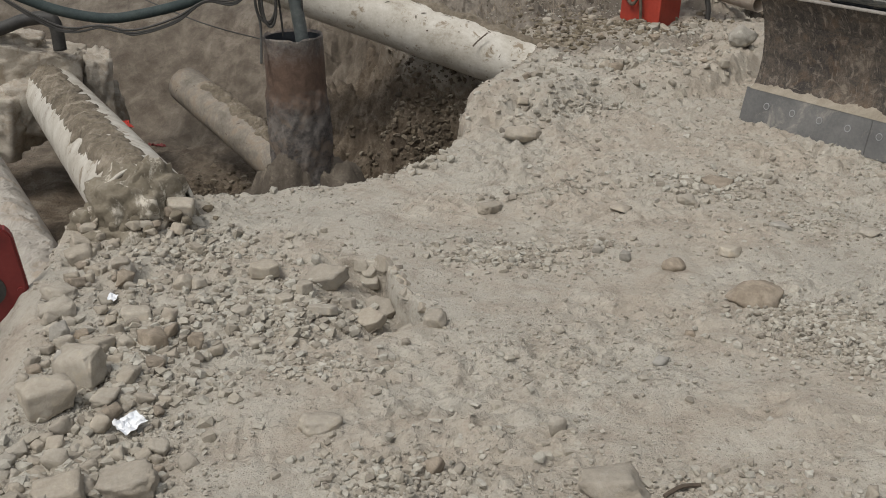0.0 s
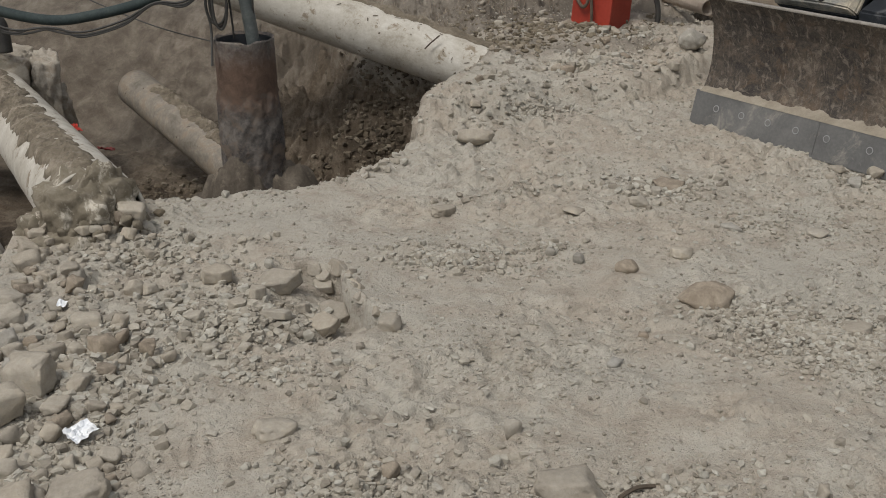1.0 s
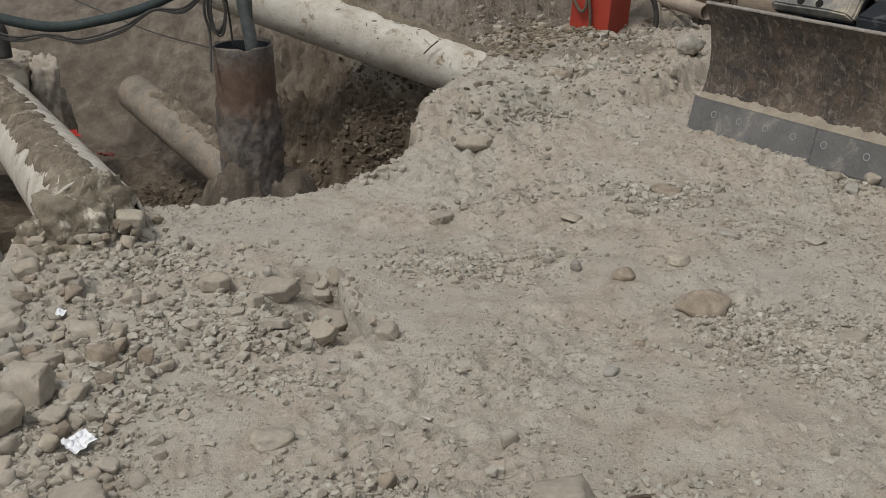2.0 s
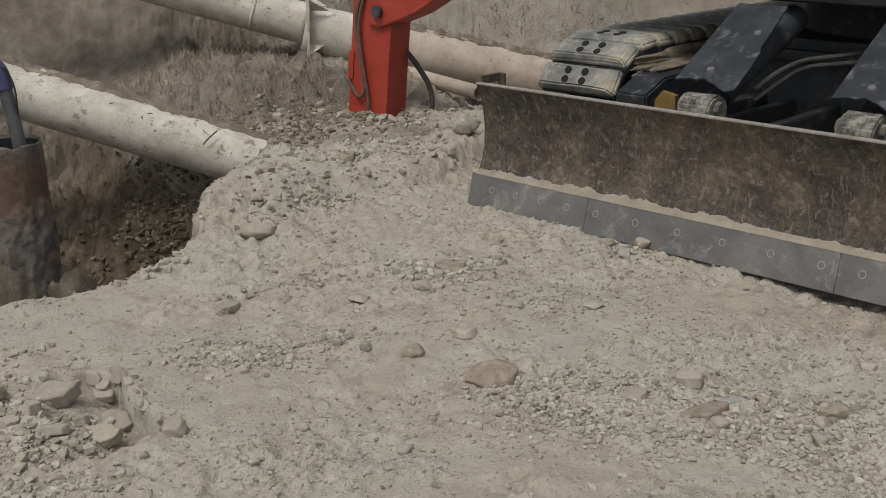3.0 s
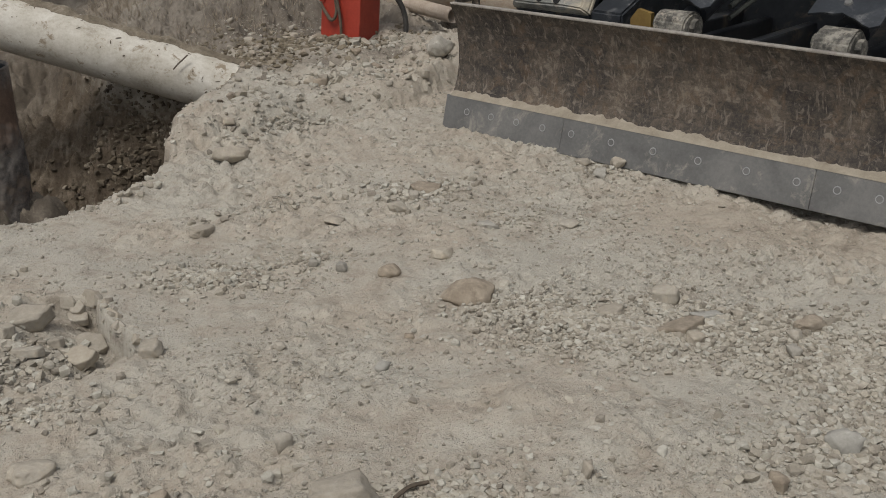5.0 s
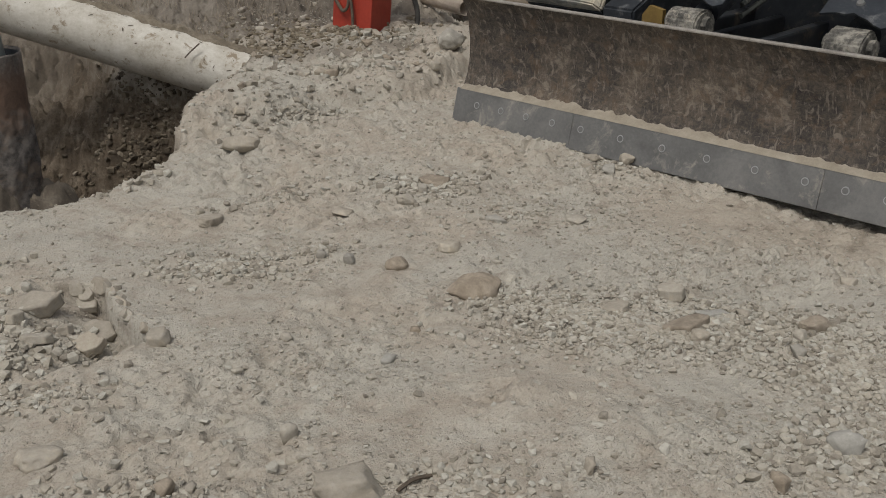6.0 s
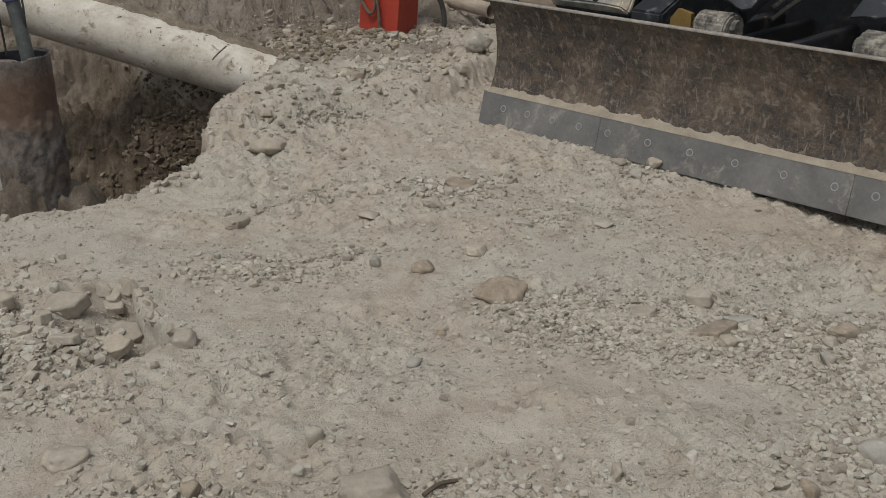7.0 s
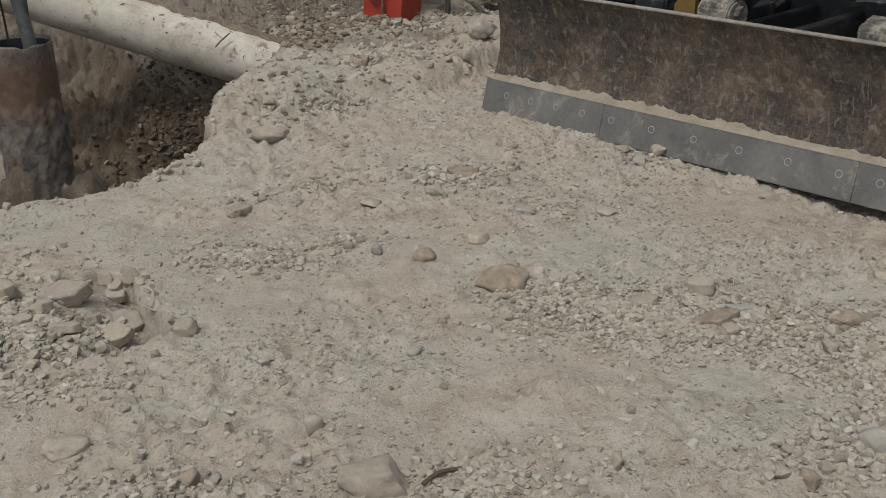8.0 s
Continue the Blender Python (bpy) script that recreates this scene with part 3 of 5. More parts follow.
# ---- stones ----
def rock_bm(seed, sx, sy, sz, detail=2, cuts=9, deep=(0.45, 0.8), lump=0.12):
    rnd = random.Random(seed)
    bm = bmesh.new()
    bmesh.ops.create_icosphere(bm, subdivisions=detail, radius=1)
    planes = []
    for _ in range(cuts):
        v = Vector((rnd.gauss(0, 1), rnd.gauss(0, 1), rnd.gauss(0, 1))).normalized()
        planes.append((v, rnd.uniform(*deep)))
    off = Vector((rnd.uniform(0, 50), rnd.uniform(0, 50), rnd.uniform(0, 50)))
    for v in bm.verts:
        p = v.co
        for nrm, d in planes:
            over = p.dot(nrm) - d
            if over > 0:
                p = p - nrm * over
        p = p * (1 + lump * noise.fractal(p * 1.6 + off, 0.9, 2.0, 3))
        v.co = (p.x * sx, p.y * sy, p.z * sz)
    return bm


def hull_bm(seed, sx, sy, sz, extra=9, boxy=0.7):
    """A small broken chip: the hull of a jittered block."""
    rnd = random.Random(seed)
    bm = bmesh.new()
    for cx in (-1, 1):
        for cy in (-1, 1):
            for cz in (-1, 1):
                bm.verts.new([boxy * c * rnd.uniform(0.35, 1.15) for c in (cx, cy, cz)])
    for _ in range(extra):
        bm.verts.new(Vector((rnd.gauss(0, 1), rnd.gauss(0, 1), rnd.gauss(0, 1))).normalized() * rnd.uniform(0.85, 1.05))
    bmesh.ops.convex_hull(bm, input=list(bm.verts))
    bmesh.ops.delete(bm, geom=[v for v in bm.verts if not v.link_faces], context="VERTS")
    for v in bm.verts:
        v.co = (v.co.x * sx, v.co.y * sy, v.co.z * sz)
    return bm


def worn_bm(seed, sx, sy, sz, form="lump", cuts=3, wear=2, rough=0.11):
    """A broken stone with worn edges and a pitted skin. form: block, slab or lump."""
    rnd = random.Random(seed)
    bm = bmesh.new()
    if form == "slab":
        n = rnd.randint(5, 7)
        turn = rnd.uniform(0, 6.28)
        for k in range(n):
            a = turn + 2 * math.pi * (k + rnd.uniform(-0.28, 0.28)) / n
            r = rnd.uniform(0.85, 1.12)
            for z in (-1, 1):
                rr = r * rnd.uniform(0.86, 1.0)
                bm.verts.new((rr * math.cos(a), rr * math.sin(a), z * rnd.uniform(0.7, 1.0)))
    else:
        lo, hi = (0.48, 0.86) if form == "block" else (0.28, 0.90)
        for cx in (-1, 1):
            for cy in (-1, 1):
                for cz in (-1, 1):
                    bm.verts.new([c * rnd.uniform(lo, hi) for c in (cx, cy, cz)])
        for _ in range(4 if form == "block" else 5):
            bm.verts.new(Vector((rnd.gauss(0, 1), rnd.gauss(0, 1), rnd.gauss(0, 1))).normalized() * rnd.uniform(0.85, 1.05))
    bmesh.ops.convex_hull(bm, input=list(bm.verts))
    bmesh.ops.delete(bm, geom=[v for v in bm.verts if not v.link_faces], context="VERTS")
    bmesh.ops.dissolve_limit(bm, angle_limit=0.2, verts=list(bm.verts), edges=list(bm.edges))
    bmesh.ops.triangulate(bm, faces=list(bm.faces))
    bmesh.ops.subdivide_edges(bm, edges=list(bm.edges), cuts=cuts, use_grid_fill=True)
    for _ in range(wear):
        bmesh.ops.smooth_vert(bm, verts=list(bm.verts), factor=0.3, use_axis_x=True, use_axis_y=True, use_axis_z=True)
    off = Vector((rnd.uniform(0, 50), rnd.uniform(0, 50), rnd.uniform(0, 50)))
    for v in bm.verts:
        p = v.co * (1.04 + rough * noise.fractal(v.co * 2.6 + off, 0.6, 2.1, 5))
        v.co = (p.x * sx, p.y * sy, p.z * sz)
    return bm


STONES = 0


def stone(x, y, w, h, mat=None, label="pale broken limestone lump on dusty ground", turn=None, flat=1.0, sink=0.25, form="lump", tilt=(0, 0), group="", up=0.0):
    """A loose stone about w wide and h high at (x, y), sunk by a share of its height."""
    global STONES
    STONES += 1
    rnd = random.Random(STONES * 7 + 3)
    h = max(h, 0.02)
    if form == "round":
        bm = rock_bm(STONES * 13 + 5, w * 0.55, w * 0.55 * flat, h * 0.6, 4 if w > 0.12 else 3, 2, (0.7, 0.9), 0.14)
    else:
        bm = worn_bm(STONES * 13 + 5, w * 0.54, w * 0.54 * flat, h * 0.56, form, 5 if form == "slab" else 6 if w > 0.12 else 4 if w > 0.06 else 2, 1 if w > 0.06 and form != "slab" else 0, 0.06 if form == "slab" else 0.11)
    ob = part("stone", bm, mat or M_STONE, smooth=True)
    ob.matrix_basis = pose(x, y, ground_z(x, y) + h * (0.5 - sink) + up, tilt[0], tilt[1], rnd.uniform(0, 360) if turn is None else turn)
    return tagged(ob, label, "stone", group)

# ---- excavator with dozer blade ----
BLADE_AT = Matrix(((0.537, 0.8435, 0, 1.579), (-0.8435, 0.537, 0, 5.812), (0, 0, 1, 0.0), (0, 0, 0, 1)))
WIDTH = 2.88
M_DUSTY = surface("dust_caked_steel", [(0.36, (0.03, 0.029, 0.027)), (0.48, (0.095, 0.09, 0.078)), (0.6, (0.26, 0.245, 0.21))], 18, 60, 0.85, 0, 0.006, (0.25, 0.225, 0.185), 14, (0.56, 0.66), 0, 0.6)


def excavator():
    root = thing("excavator", "parked tracked excavator undercarriage with a worn brown dozer blade", "excavator", BLADE_AT)
    # moldboard, concave to the front
    front = [(0.050, 0.165), (0.078, 0.185), (0.108, 0.25), (0.124, 0.33), (0.126, 0.42), (0.112, 0.52), (0.085, 0.605), (0.058, 0.655)]
    back = [(0.085, 0.660), (0.118, 0.61), (0.148, 0.53), (0.162, 0.42), (0.160, 0.33), (0.145, 0.25), (0.115, 0.12), (0.05, 0.03)]
    bm = bmesh.new()
    prism(bm, [(0, *p) for p in front + back], (WIDTH, 0, 0))
    blade = part("blade", bm, M_BLADE, root, "rust-brown scratched steel moldboard")
    # back stiffener tube and end bracket
    bm = bmesh.new()
    box(bm, 0.05, WIDTH - 0.05, 0.163, 0.26, 0.30, 0.46, bevel=0.012)
    part("stiffener", bm, M_DARK, blade)
    bm = bmesh.new()
    box(bm, 0.004, 0.020, 0.09, 0.24, 0.655, 0.70, bevel=0.003)
    box(bm, 0.004, 0.05, 0.228, 0.243, 0.58, 0.70, bevel=0.003)
    part("end_bracket", bm, M_BLADE, blade)
    bm = bmesh.new()
    box(bm, 0.0, WIDTH, 0.054, 0.088, 0.656, 0.667, bevel=0.004)
    part("top_lip", bm, M_LIP, blade, "bright worn steel top edge")
    # cutting edge in three bolted lengths, leaning back
    lean = pose(0, 0, 0, -14.5)
    for x0, x1, holes in ((-0.012, 0.7743, (0.146, 0.314, 0.483, 0.653)), (0.7757, 2.1013, (0.833, 1.070, 1.306, 1.546, 1.789, 2.027)), (2.1027, 2.892, (2.209, 2.39, 2.56, 2.73))):
        bm = bmesh.new()
        box(bm, x0, x1, -0.004, 0.021, 0.0, 0.182, lean, 0.003)
        edge = part("cutting_edge", bm, M_EDGE, blade, "bare grey bolted steel cutting edge")
        for hx in holes:
            bm = bmesh.new()
            cyl(bm, lean @ Vector((hx, -0.0005, 0.108)), lean @ Vector((hx, -0.0065, 0.108)), 0.0190, 0.0180, 24)
            bolt = part("bolt", bm, M_BOLT, edge)
            bm = bmesh.new()
            cyl(bm, lean @ Vector((hx, -0.004, 0.108)), lean @ Vector((hx, -0.0072, 0.108)), 0.0140, 0.0135, 20)
            part("bolt_head", bm, M_EDGE, edge)
    # sand caught on the ledge above the cutting edge
    bm = bmesh.new()
    rows = []
    for i in range(241):
        x = 0.01 + (WIDTH - 0.02) * i / 240
        top = 0.006 + 0.042 * max(0.0, noise.fractal(Vector((x * 5.5, 4.2, 0)), 0.6, 2.1, 6) + 0.30) * (0.75 + 0.5 * noise.noise(Vector((x * 19, 1, 0))))
        lo, mid, hi = (0.038, 0.174), (0.072, 0.190 + 0.45 * top), (0.104 + 0.05 * top, 0.190 + top)
        rows.append([bm.verts.new((x, *p)) for p in (lo, mid, hi, (0.145, 0.188 + top * 0.9), (0.12, 0.16))])
    for a, b in zip(rows, rows[1:]):
        for k in range(5):
            bm.faces.new((a[k], a[(k + 1) % 5], b[(k + 1) % 5], b[k]))
    bmesh.ops.recalc_face_normals(bm, faces=bm.faces)
    part("caught_sand", bm, M_SAND, blade, "pale sand lying along the blade's ledge")

    # tracks
    def shoe_pair(track, m, holes, proto=[]):
        if not proto:
            bm = bmesh.new()
            box(bm, -0.255, 0.255, -0.078, 0.078, -0.035, -0.002, None, 0.006)
            bm2 = bmesh.new()
            outline = [(-0.262, -0.074), (0.262, -0.074), (0.262, 0.074), (-0.262, 0.074)]
            lo = [bm2.verts.new((x, y, 0.0)) for x, y in outline]
            mi = [bm2.verts.new((x, y, 0.030)) for x, y in outline]
            hi = [bm2.verts.new((x * 0.87, y * 0.80, 0.066)) for x, y in outline]
            for a, b in ((lo, mi), (mi, hi)):
                for k in range(4):
                    bm2.faces.new((a[k], a[(k + 1) % 4], b[(k + 1) % 4], b[k]))
            bm2.faces.new(hi), bm2.faces.new(lo[::-1])
            bmesh.ops.bevel(bm2, geom=list(bm2.edges), offset=0.009, segments=2, affect="EDGES")
            bmesh.ops.triangulate(bm2, faces=list(bm2.faces))
            bmesh.ops.subdivide_edges(bm2, edges=[e for e in bm2.edges if e.calc_length() > 0.06], cuts=3)
            for v in bm2.verts:
                v.co += 0.006 * Vector((noise.noise(v.co * 14), noise.noise(v.co * 14 + Vector((5, 0, 0))), noise.noise(v.co * 14 + Vector((0, 9, 0)))))
            s = part("track_shoe", bm, M_DARK, track)
            p = part("rubber_pad", bm2, M_PAD, s, "grey dusty rubber track pad")
            # bolt holes are raised discs, the shade of their depth painted black
            wells = []
            for hx in (-0.058, 0.058):
                for hy in (-0.028, 0.028):
                    b3 = bmesh.new()
                    cyl(b3, (hx, hy, 0.055), (hx, hy, 0.0715), 0.020, 0.0215, 16)
                    wells.append(part("bolt_well", b3, M_HOLE, s, "black disc standing for the shade in a pad's bolt hole"))
            s.matrix_basis = m
            proto.extend([s, p, wells])
            return
        s, p, wells = proto
        s2 = new("track_shoe", s.data)
        s2.parent, s2.matrix_basis = track, m
        for o in (p, *(wells if holes else ())):
            c = new(o.name.split(".")[0], o.data)
            c.parent = s2
            c["label"] = o["label"]

    # the right-hand track is unseen, added for the shade it casts underneath
    for cx in (0.22, 2.66):
        bm = bmesh.new()
        box(bm, cx - 0.17, cx + 0.17, 0.85, 3.5, 0.20, 0.745, None, 0.03)
        track = part("track", bm, M_DARK, root, "steel track with grey rubber pads")
        bm = bmesh.new()
        cyl(bm, (cx - 0.10, 1.0, 0.425), (cx + 0.10, 1.0, 0.425), 0.33, None, 32)
        cyl(bm, (cx - 0.14, 1.0, 0.425), (cx + 0.14, 1.0, 0.425), 0.16, None, 24)
        part("idler", bm, M_DARK, track)
        bm = bmesh.new()
        cyl(bm, (cx - 0.10, 3.4, 0.425), (cx + 0.10, 3.4, 0.425), 0.33, None, 32)
        part("sprocket", bm, M_DARK, track)
        rad, pitch, run = 0.37, 0.171, 2.4
        total = 2 * run + 2 * math.pi * rad
        count = int(round(total / pitch))
        for i in reversed(range(count)):
            s = (i + 0.80) * total / count
            if s < run:
                y, z, ang = 1.0 + s, 0.425 + rad, 0
            elif s < run + math.pi * rad:
                a = (s - run) / rad
                y, z, ang = 1.0 + run + rad * math.sin(a), 0.425 + rad * math.cos(a), -math.degrees(a)
            elif s < 2 * run + math.pi * rad:
                y, z, ang = 1.0 + run - (s - run - math.pi * rad), 0.425 - rad, 180
            else:
                a = (s - 2 * run - math.pi * rad) / rad + math.pi
                y, z, ang = 1.0 + rad * math.sin(a), 0.425 + rad * math.cos(a), -math.degrees(a)
            shoe_pair(track, pose(cx, y, z, ang, 0, 0), s >= run)
    # nose plate of the left track frame
    bm = bmesh.new()
    prism(bm, [(0.50, 0.62, 0.36), (0.50, 0.62, 0.60), (0.50, 0.80, 0.675), (0.50, 1.6, 0.70), (0.50, 1.6, 0.36)], (0.20, 0, 0))
    bmesh.ops.bevel(bm, geom=list(bm.edges), offset=0.012, segments=2, affect="EDGES")
    part("track_frame_nose", bm, M_GUARD, root, "blue-black nose of the track frame")
    bm = bmesh.new()
    prism(bm, [(0.86, 0.46, 0.50), (0.98, 0.46, 0.50), (0.98, 0.46, 0.655), (0.90, 0.46, 0.67), (0.86, 0.46, 0.62)], (0, 0.03, 0))
    part("stay_bracket", bm, M_YELLOW, root, "chipped dull yellow bracket")
    bm = bmesh.new()
    box(bm, 0.88, 0.96, 0.492, 1.448, 0.46, 0.54, None, 0.01)
    part("stay", bm, M_DARK, root)
    # caked soil on the inner track frame
    bm = rock_bm(501, 0.16, 0.80, 0.09, 5, 4, (0.7, 0.9), 0.4)
    ob = part("caked_soil", bm, M_DIRT, root, "brown soil caked on the track frame")
    ob.location = (0.47, 1.65, 0.70)
    # blade lift cylinders with cover plates
    for cx in (1.235, 2.03):
        bm = bmesh.new()
        cyl(bm, (cx, 0.42, 0.69), (cx, 1.15, 1.0), 0.075, None, 24)
        cyl(bm, (cx, 0.26, 0.60), (cx, 0.44, 0.70), 0.042, None, 20)
        lift = part("lift_cylinder", bm, M_DARK, root, "dark hydraulic blade cylinder")
        bm = bmesh.new()
        lug = [(0.16, 0.44), (0.38, 0.44), (0.38, 0.62)] + [(0.29 + 0.09 * math.cos(a), 0.645 + 0.078 * math.sin(a)) for a in (0.2, 0.7, 1.2, 1.7, 2.2, 2.7, 3.2)]
        prism(bm, [(cx - 0.088, y, z) for y, z in lug], (0.176, 0, 0))
        bmesh.ops.bevel(bm, geom=list(bm.edges), offset=0.010, segments=2, affect="EDGES")
        for v in bm.verts:
            v.co += 0.010 * Vector((noise.noise(v.co * 11), noise.noise(v.co * 11 + Vector((4, 0, 0))), noise.noise(v.co * 11 + Vector((0, 4, 0)))))
        cyl(bm, (cx - 0.112, 0.29, 0.65), (cx + 0.112, 0.29, 0.65), 0.040, None, 8)
        part("clevis", bm, M_DUSTY, lift, "dusty steel clevis and pin")
        bm = bmesh.new()
        tilt = pose(cx, 0.30, 0.765, 28.5, 0, 0)
        ragged = [(-0.160 + 0.036 * k, (0.0, 0.012, 0.020, 0.016, 0.030, 0.012, 0.0, -0.022, -0.034, -0.010)[k]) for k in range(10)]
        outline = [(x, y) for x, y in ragged] + [(0.165, 0.16), (0.152, 0.27), (0.138, 0.30), (0.098, 0.66), (-0.172, 0.66), (-0.166, 0.30)]
        prism(bm, [tilt @ Vector((x, y, 0.006 - 0.35 * max(0.0, 0.10 - y) * max(0.0, x) * 2)) for x, y in outline], tilt.to_3x3() @ Vector((0, 0, -0.010)))
        cover = part("cylinder_guard", bm, M_GUARD, root, "scuffed blue-black steel guard plate")
        for fx, fy in ((-0.160, 0.16),):
            bm = bmesh.new()
            box(bm, fx - 0.006, fx + 0.006, fy, 0.66, -0.07, -0.002, tilt, 0.003)
            part("guard_flange", bm, M_GUARD, cover)
        for hx, hy in ((-0.02, 0.10), (0.06, 0.42)):
            bm = bmesh.new()
            cyl(bm, tilt @ Vector((hx, hy, 0.005)), tilt @ Vector((hx, hy, 0.013)), 0.02, 0.016, 12)
            part("bolt", bm, M_EDGE, cover)
        bm = bmesh.new()
        box(bm, cx + 0.10, cx + 0.16, 0.17, 1.5, 0.34, 0.52, None, 0.015)
        box(bm, cx - 0.16, cx - 0.10, 0.17, 1.5, 0.34, 0.52, None, 0.015)
        part("push_arm", bm, M_DARK, root)
    # frame between the tracks
    bm = bmesh.new()
    box(bm, 0.75, 2.13, 1.45, 3.1, 0.38, 0.86, None, 0.03)
    body = part("center_frame", bm, M_DARK, root, "dark oily undercarriage frame")
    for sx in (1.62, 1.86):
        bm = bmesh.new()
        cyl(bm, (sx, 1.40, 0.66), (sx, 1.455, 0.66), 0.075, None, 20)
        part("port", bm, M_BLACK, body)
    bm = bmesh.new()
    box(bm, 0.68, 2.20, 1.38, 1.45, 0.74, 0.80, None, 0.012)
    part("cross_bar", bm, M_DARK, body)
    for dz in (0.0, 0.055):
        bm = bmesh.new()
        tube(bm, [(1.36, 0.55, 0.66 + dz), (1.37, 0.75, 0.72 + dz), (1.40, 0.95, 0.775 + dz * 0.7), (1.50, 1.10, 0.79 + dz * 0.7), (1.70, 1.30, 0.80 + dz), (1.95, 1.37, 0.78 + dz)], 0.013, 8)
        part("hydraulic_pipe", bm, M_OLDPIPE, body, "thin dark green hydraulic pipe")
    # swing bearing and revolving deck above
    bm = bmesh.new()
    cyl(bm, (1.44, 2.25, 0.86), (1.44, 2.25, 1.06), 0.62, None, 40)
    part("swing_bearing", bm, M_DARK, root)
    bm = bmesh.new()
    box(bm, 0.05, 2.83, 0.98, 3.9, 1.09, 1.55, None, 0.06)
    part("deck", bm, M_DARK, root, "dark underside of the revolving deck")
    return root


excavator()


# ---- pipes ----
def pipe_run(name, label, p, q, r, mat, dirt=None, dirt_mat=None, marks=0, seed=1, sag=0.0, rings=()):
    """A straight pipe from p to q with a hollow near end, caked dirt along its crest and scratch marks."""
    p, q = Vector(p), Vector(q)
    d = q - p
    root = thing(name, label, "pipe", Matrix.Translation(p) @ d.to_track_quat("Z", "Y").to_matrix().to_4x4())
    inv = root.matrix_basis.to_3x3().inverted()
    up = (inv @ Vector((0, 0, 1)))
    up.z = 0
    a0 = math.atan2(up.y, up.x)
    L, n, seg = d.length, max(8, int(d.length / 0.06)), 56
    bm = bmesh.new()
    outer = []
    for i in range(n + 1):
        z = L * i / n
        outer.append([bm.verts.new(((r + 0.0025 * noise.noise(Vector((math.cos(a) * 3, math.sin(a) * 3, z * 4 + seed)))) * math.cos(a), r * math.sin(a), z)) for a in (2 * math.pi * k / seg for k in range(seg))])
    inner = [[bm.verts.new((r * 0.93 * math.cos(a), r * 0.93 * math.sin(a), z)) for a in (2 * math.pi * k / seg for k in range(seg))] for z in (0, L)]
    for a, b in list(zip(outer, outer[1:])) + [(inner[0], outer[0]), (outer[-1], inner[1]), (inner[1], inner[0])]:
        for k in range(seg):
            bm.faces.new((a[k], a[(k + 1) % seg], b[(k + 1) % seg], b[k]))
    bmesh.ops.recalc_face_normals(bm, faces=bm.faces)
    part("pipe_wall", bm, mat, root, "", True)
    for z, h, rr in rings:
        bm = bmesh.new()
        cyl(bm, (0, 0, z), (0, 0, z + h), r + rr, None, 48)
        bmesh.ops.bevel(bm, geom=list(bm.edges), offset=0.004, segments=2, affect="EDGES")
        part("joint_ring", bm, mat, root, "", True)
    if dirt:
        z0, z1, half, thick, lean = dirt
        bm = bmesh.new()
        m, cols, grid = int((z1 - z0) / 0.018), 22, []
        for i in range(m + 1):
            z = z0 + (z1 - z0) * i / m
            lo = half * (1 + 0.38 * noise.fractal(Vector((z * 5.5, seed, 1)), 0.6, 2, 6))
            hi = half * (1 + 0.38 * noise.fractal(Vector((z * 5.5, seed, 9)), 0.6, 2, 6))
            ends = min(1, (z - z0) / 0.05, (z1 - z) / 0.05)
            row = []
            for k in range(cols + 1):
                s = k / cols
                a = a0 + lean - lo + (lo + hi) * s
                body = math.sin(math.pi * s) ** 0.6 * max(0.0, ends)
                h = body * thick * (0.75 + 1.1 * noise.fractal(Vector((z * 9, a * r * 9, seed)), 0.8, 2, 5)) - 0.003
                row.append(bm.verts.new(((r + h) * math.cos(a), (r + h) * math.sin(a), z)))
            grid.append(row)
        for a, b in zip(grid, grid[1:]):
            for k in range(cols):
                bm.faces.new((a[k], a[k + 1], b[k + 1], b[k]))
        part("caked_dirt", bm, dirt_mat or M_DIRT, root, "dry brown dirt caked along the top")
    rnd = random.Random(seed)
    bm = bmesh.new()
    for i in range(marks):
        z, a = rnd.uniform(0.1, L - 0.1), a0 + rnd.uniform(-1.5, 1.5)
        ln, wd, tw = 0.004 + 0.03 * rnd.random() ** 3, rnd.uniform(0.002, 0.005), rnd.uniform(-1.5, 1.5)
        ring = []
        for k in range(6):
            b = 2 * math.pi * k / 6
            du, dv = ln * math.cos(b), wd * math.sin(b)
            uu, vv = du * math.cos(tw) - dv * math.sin(tw), du * math.sin(tw) + dv * math.cos(tw)
            ring.append(bm.verts.new(((r + 0.0042) * math.cos(a + vv / r), (r + 0.0042) * math.sin(a + vv / r), z + uu)))
        bm.faces.new(ring)
    if marks:
        bmesh.ops.recalc_face_normals(bm, faces=bm.faces)
        tagged(part("scuff_marks", bm, M_TWIG, root, "small dark chips and scuffs in the coating"), kind="stuff")
    return root


pipe_run("pipe", "large off-white coated pipe crossing the open pit", (0.92, 7.14, -0.135), (-2.95, 8.40, 1.07), 0.178, M_PIPE, (0.15, 3.4, 0.46, 0.020, 0.10), None, 170, 3)
pipe_run("pipe", "off-white pipe with dirt caked on top, ending at the pit's lip", (-1.198, 4.36, 0.074), (-2.80, 8.09, -0.327), 0.194, M_PIPE, (0.02, 3.8, 0.52, 0.03, -0.30), None, 25, 5, 0, ())
pipe_run("pipe", "dusty old pipe lying deep in the pit", (-0.82, 6.85, -0.70), (-1.89, 8.42, -0.39), 0.140, M_PIPE_DIRTY, (0.1, 1.6, 0.55, 0.03, 0.2), None, 15, 7)
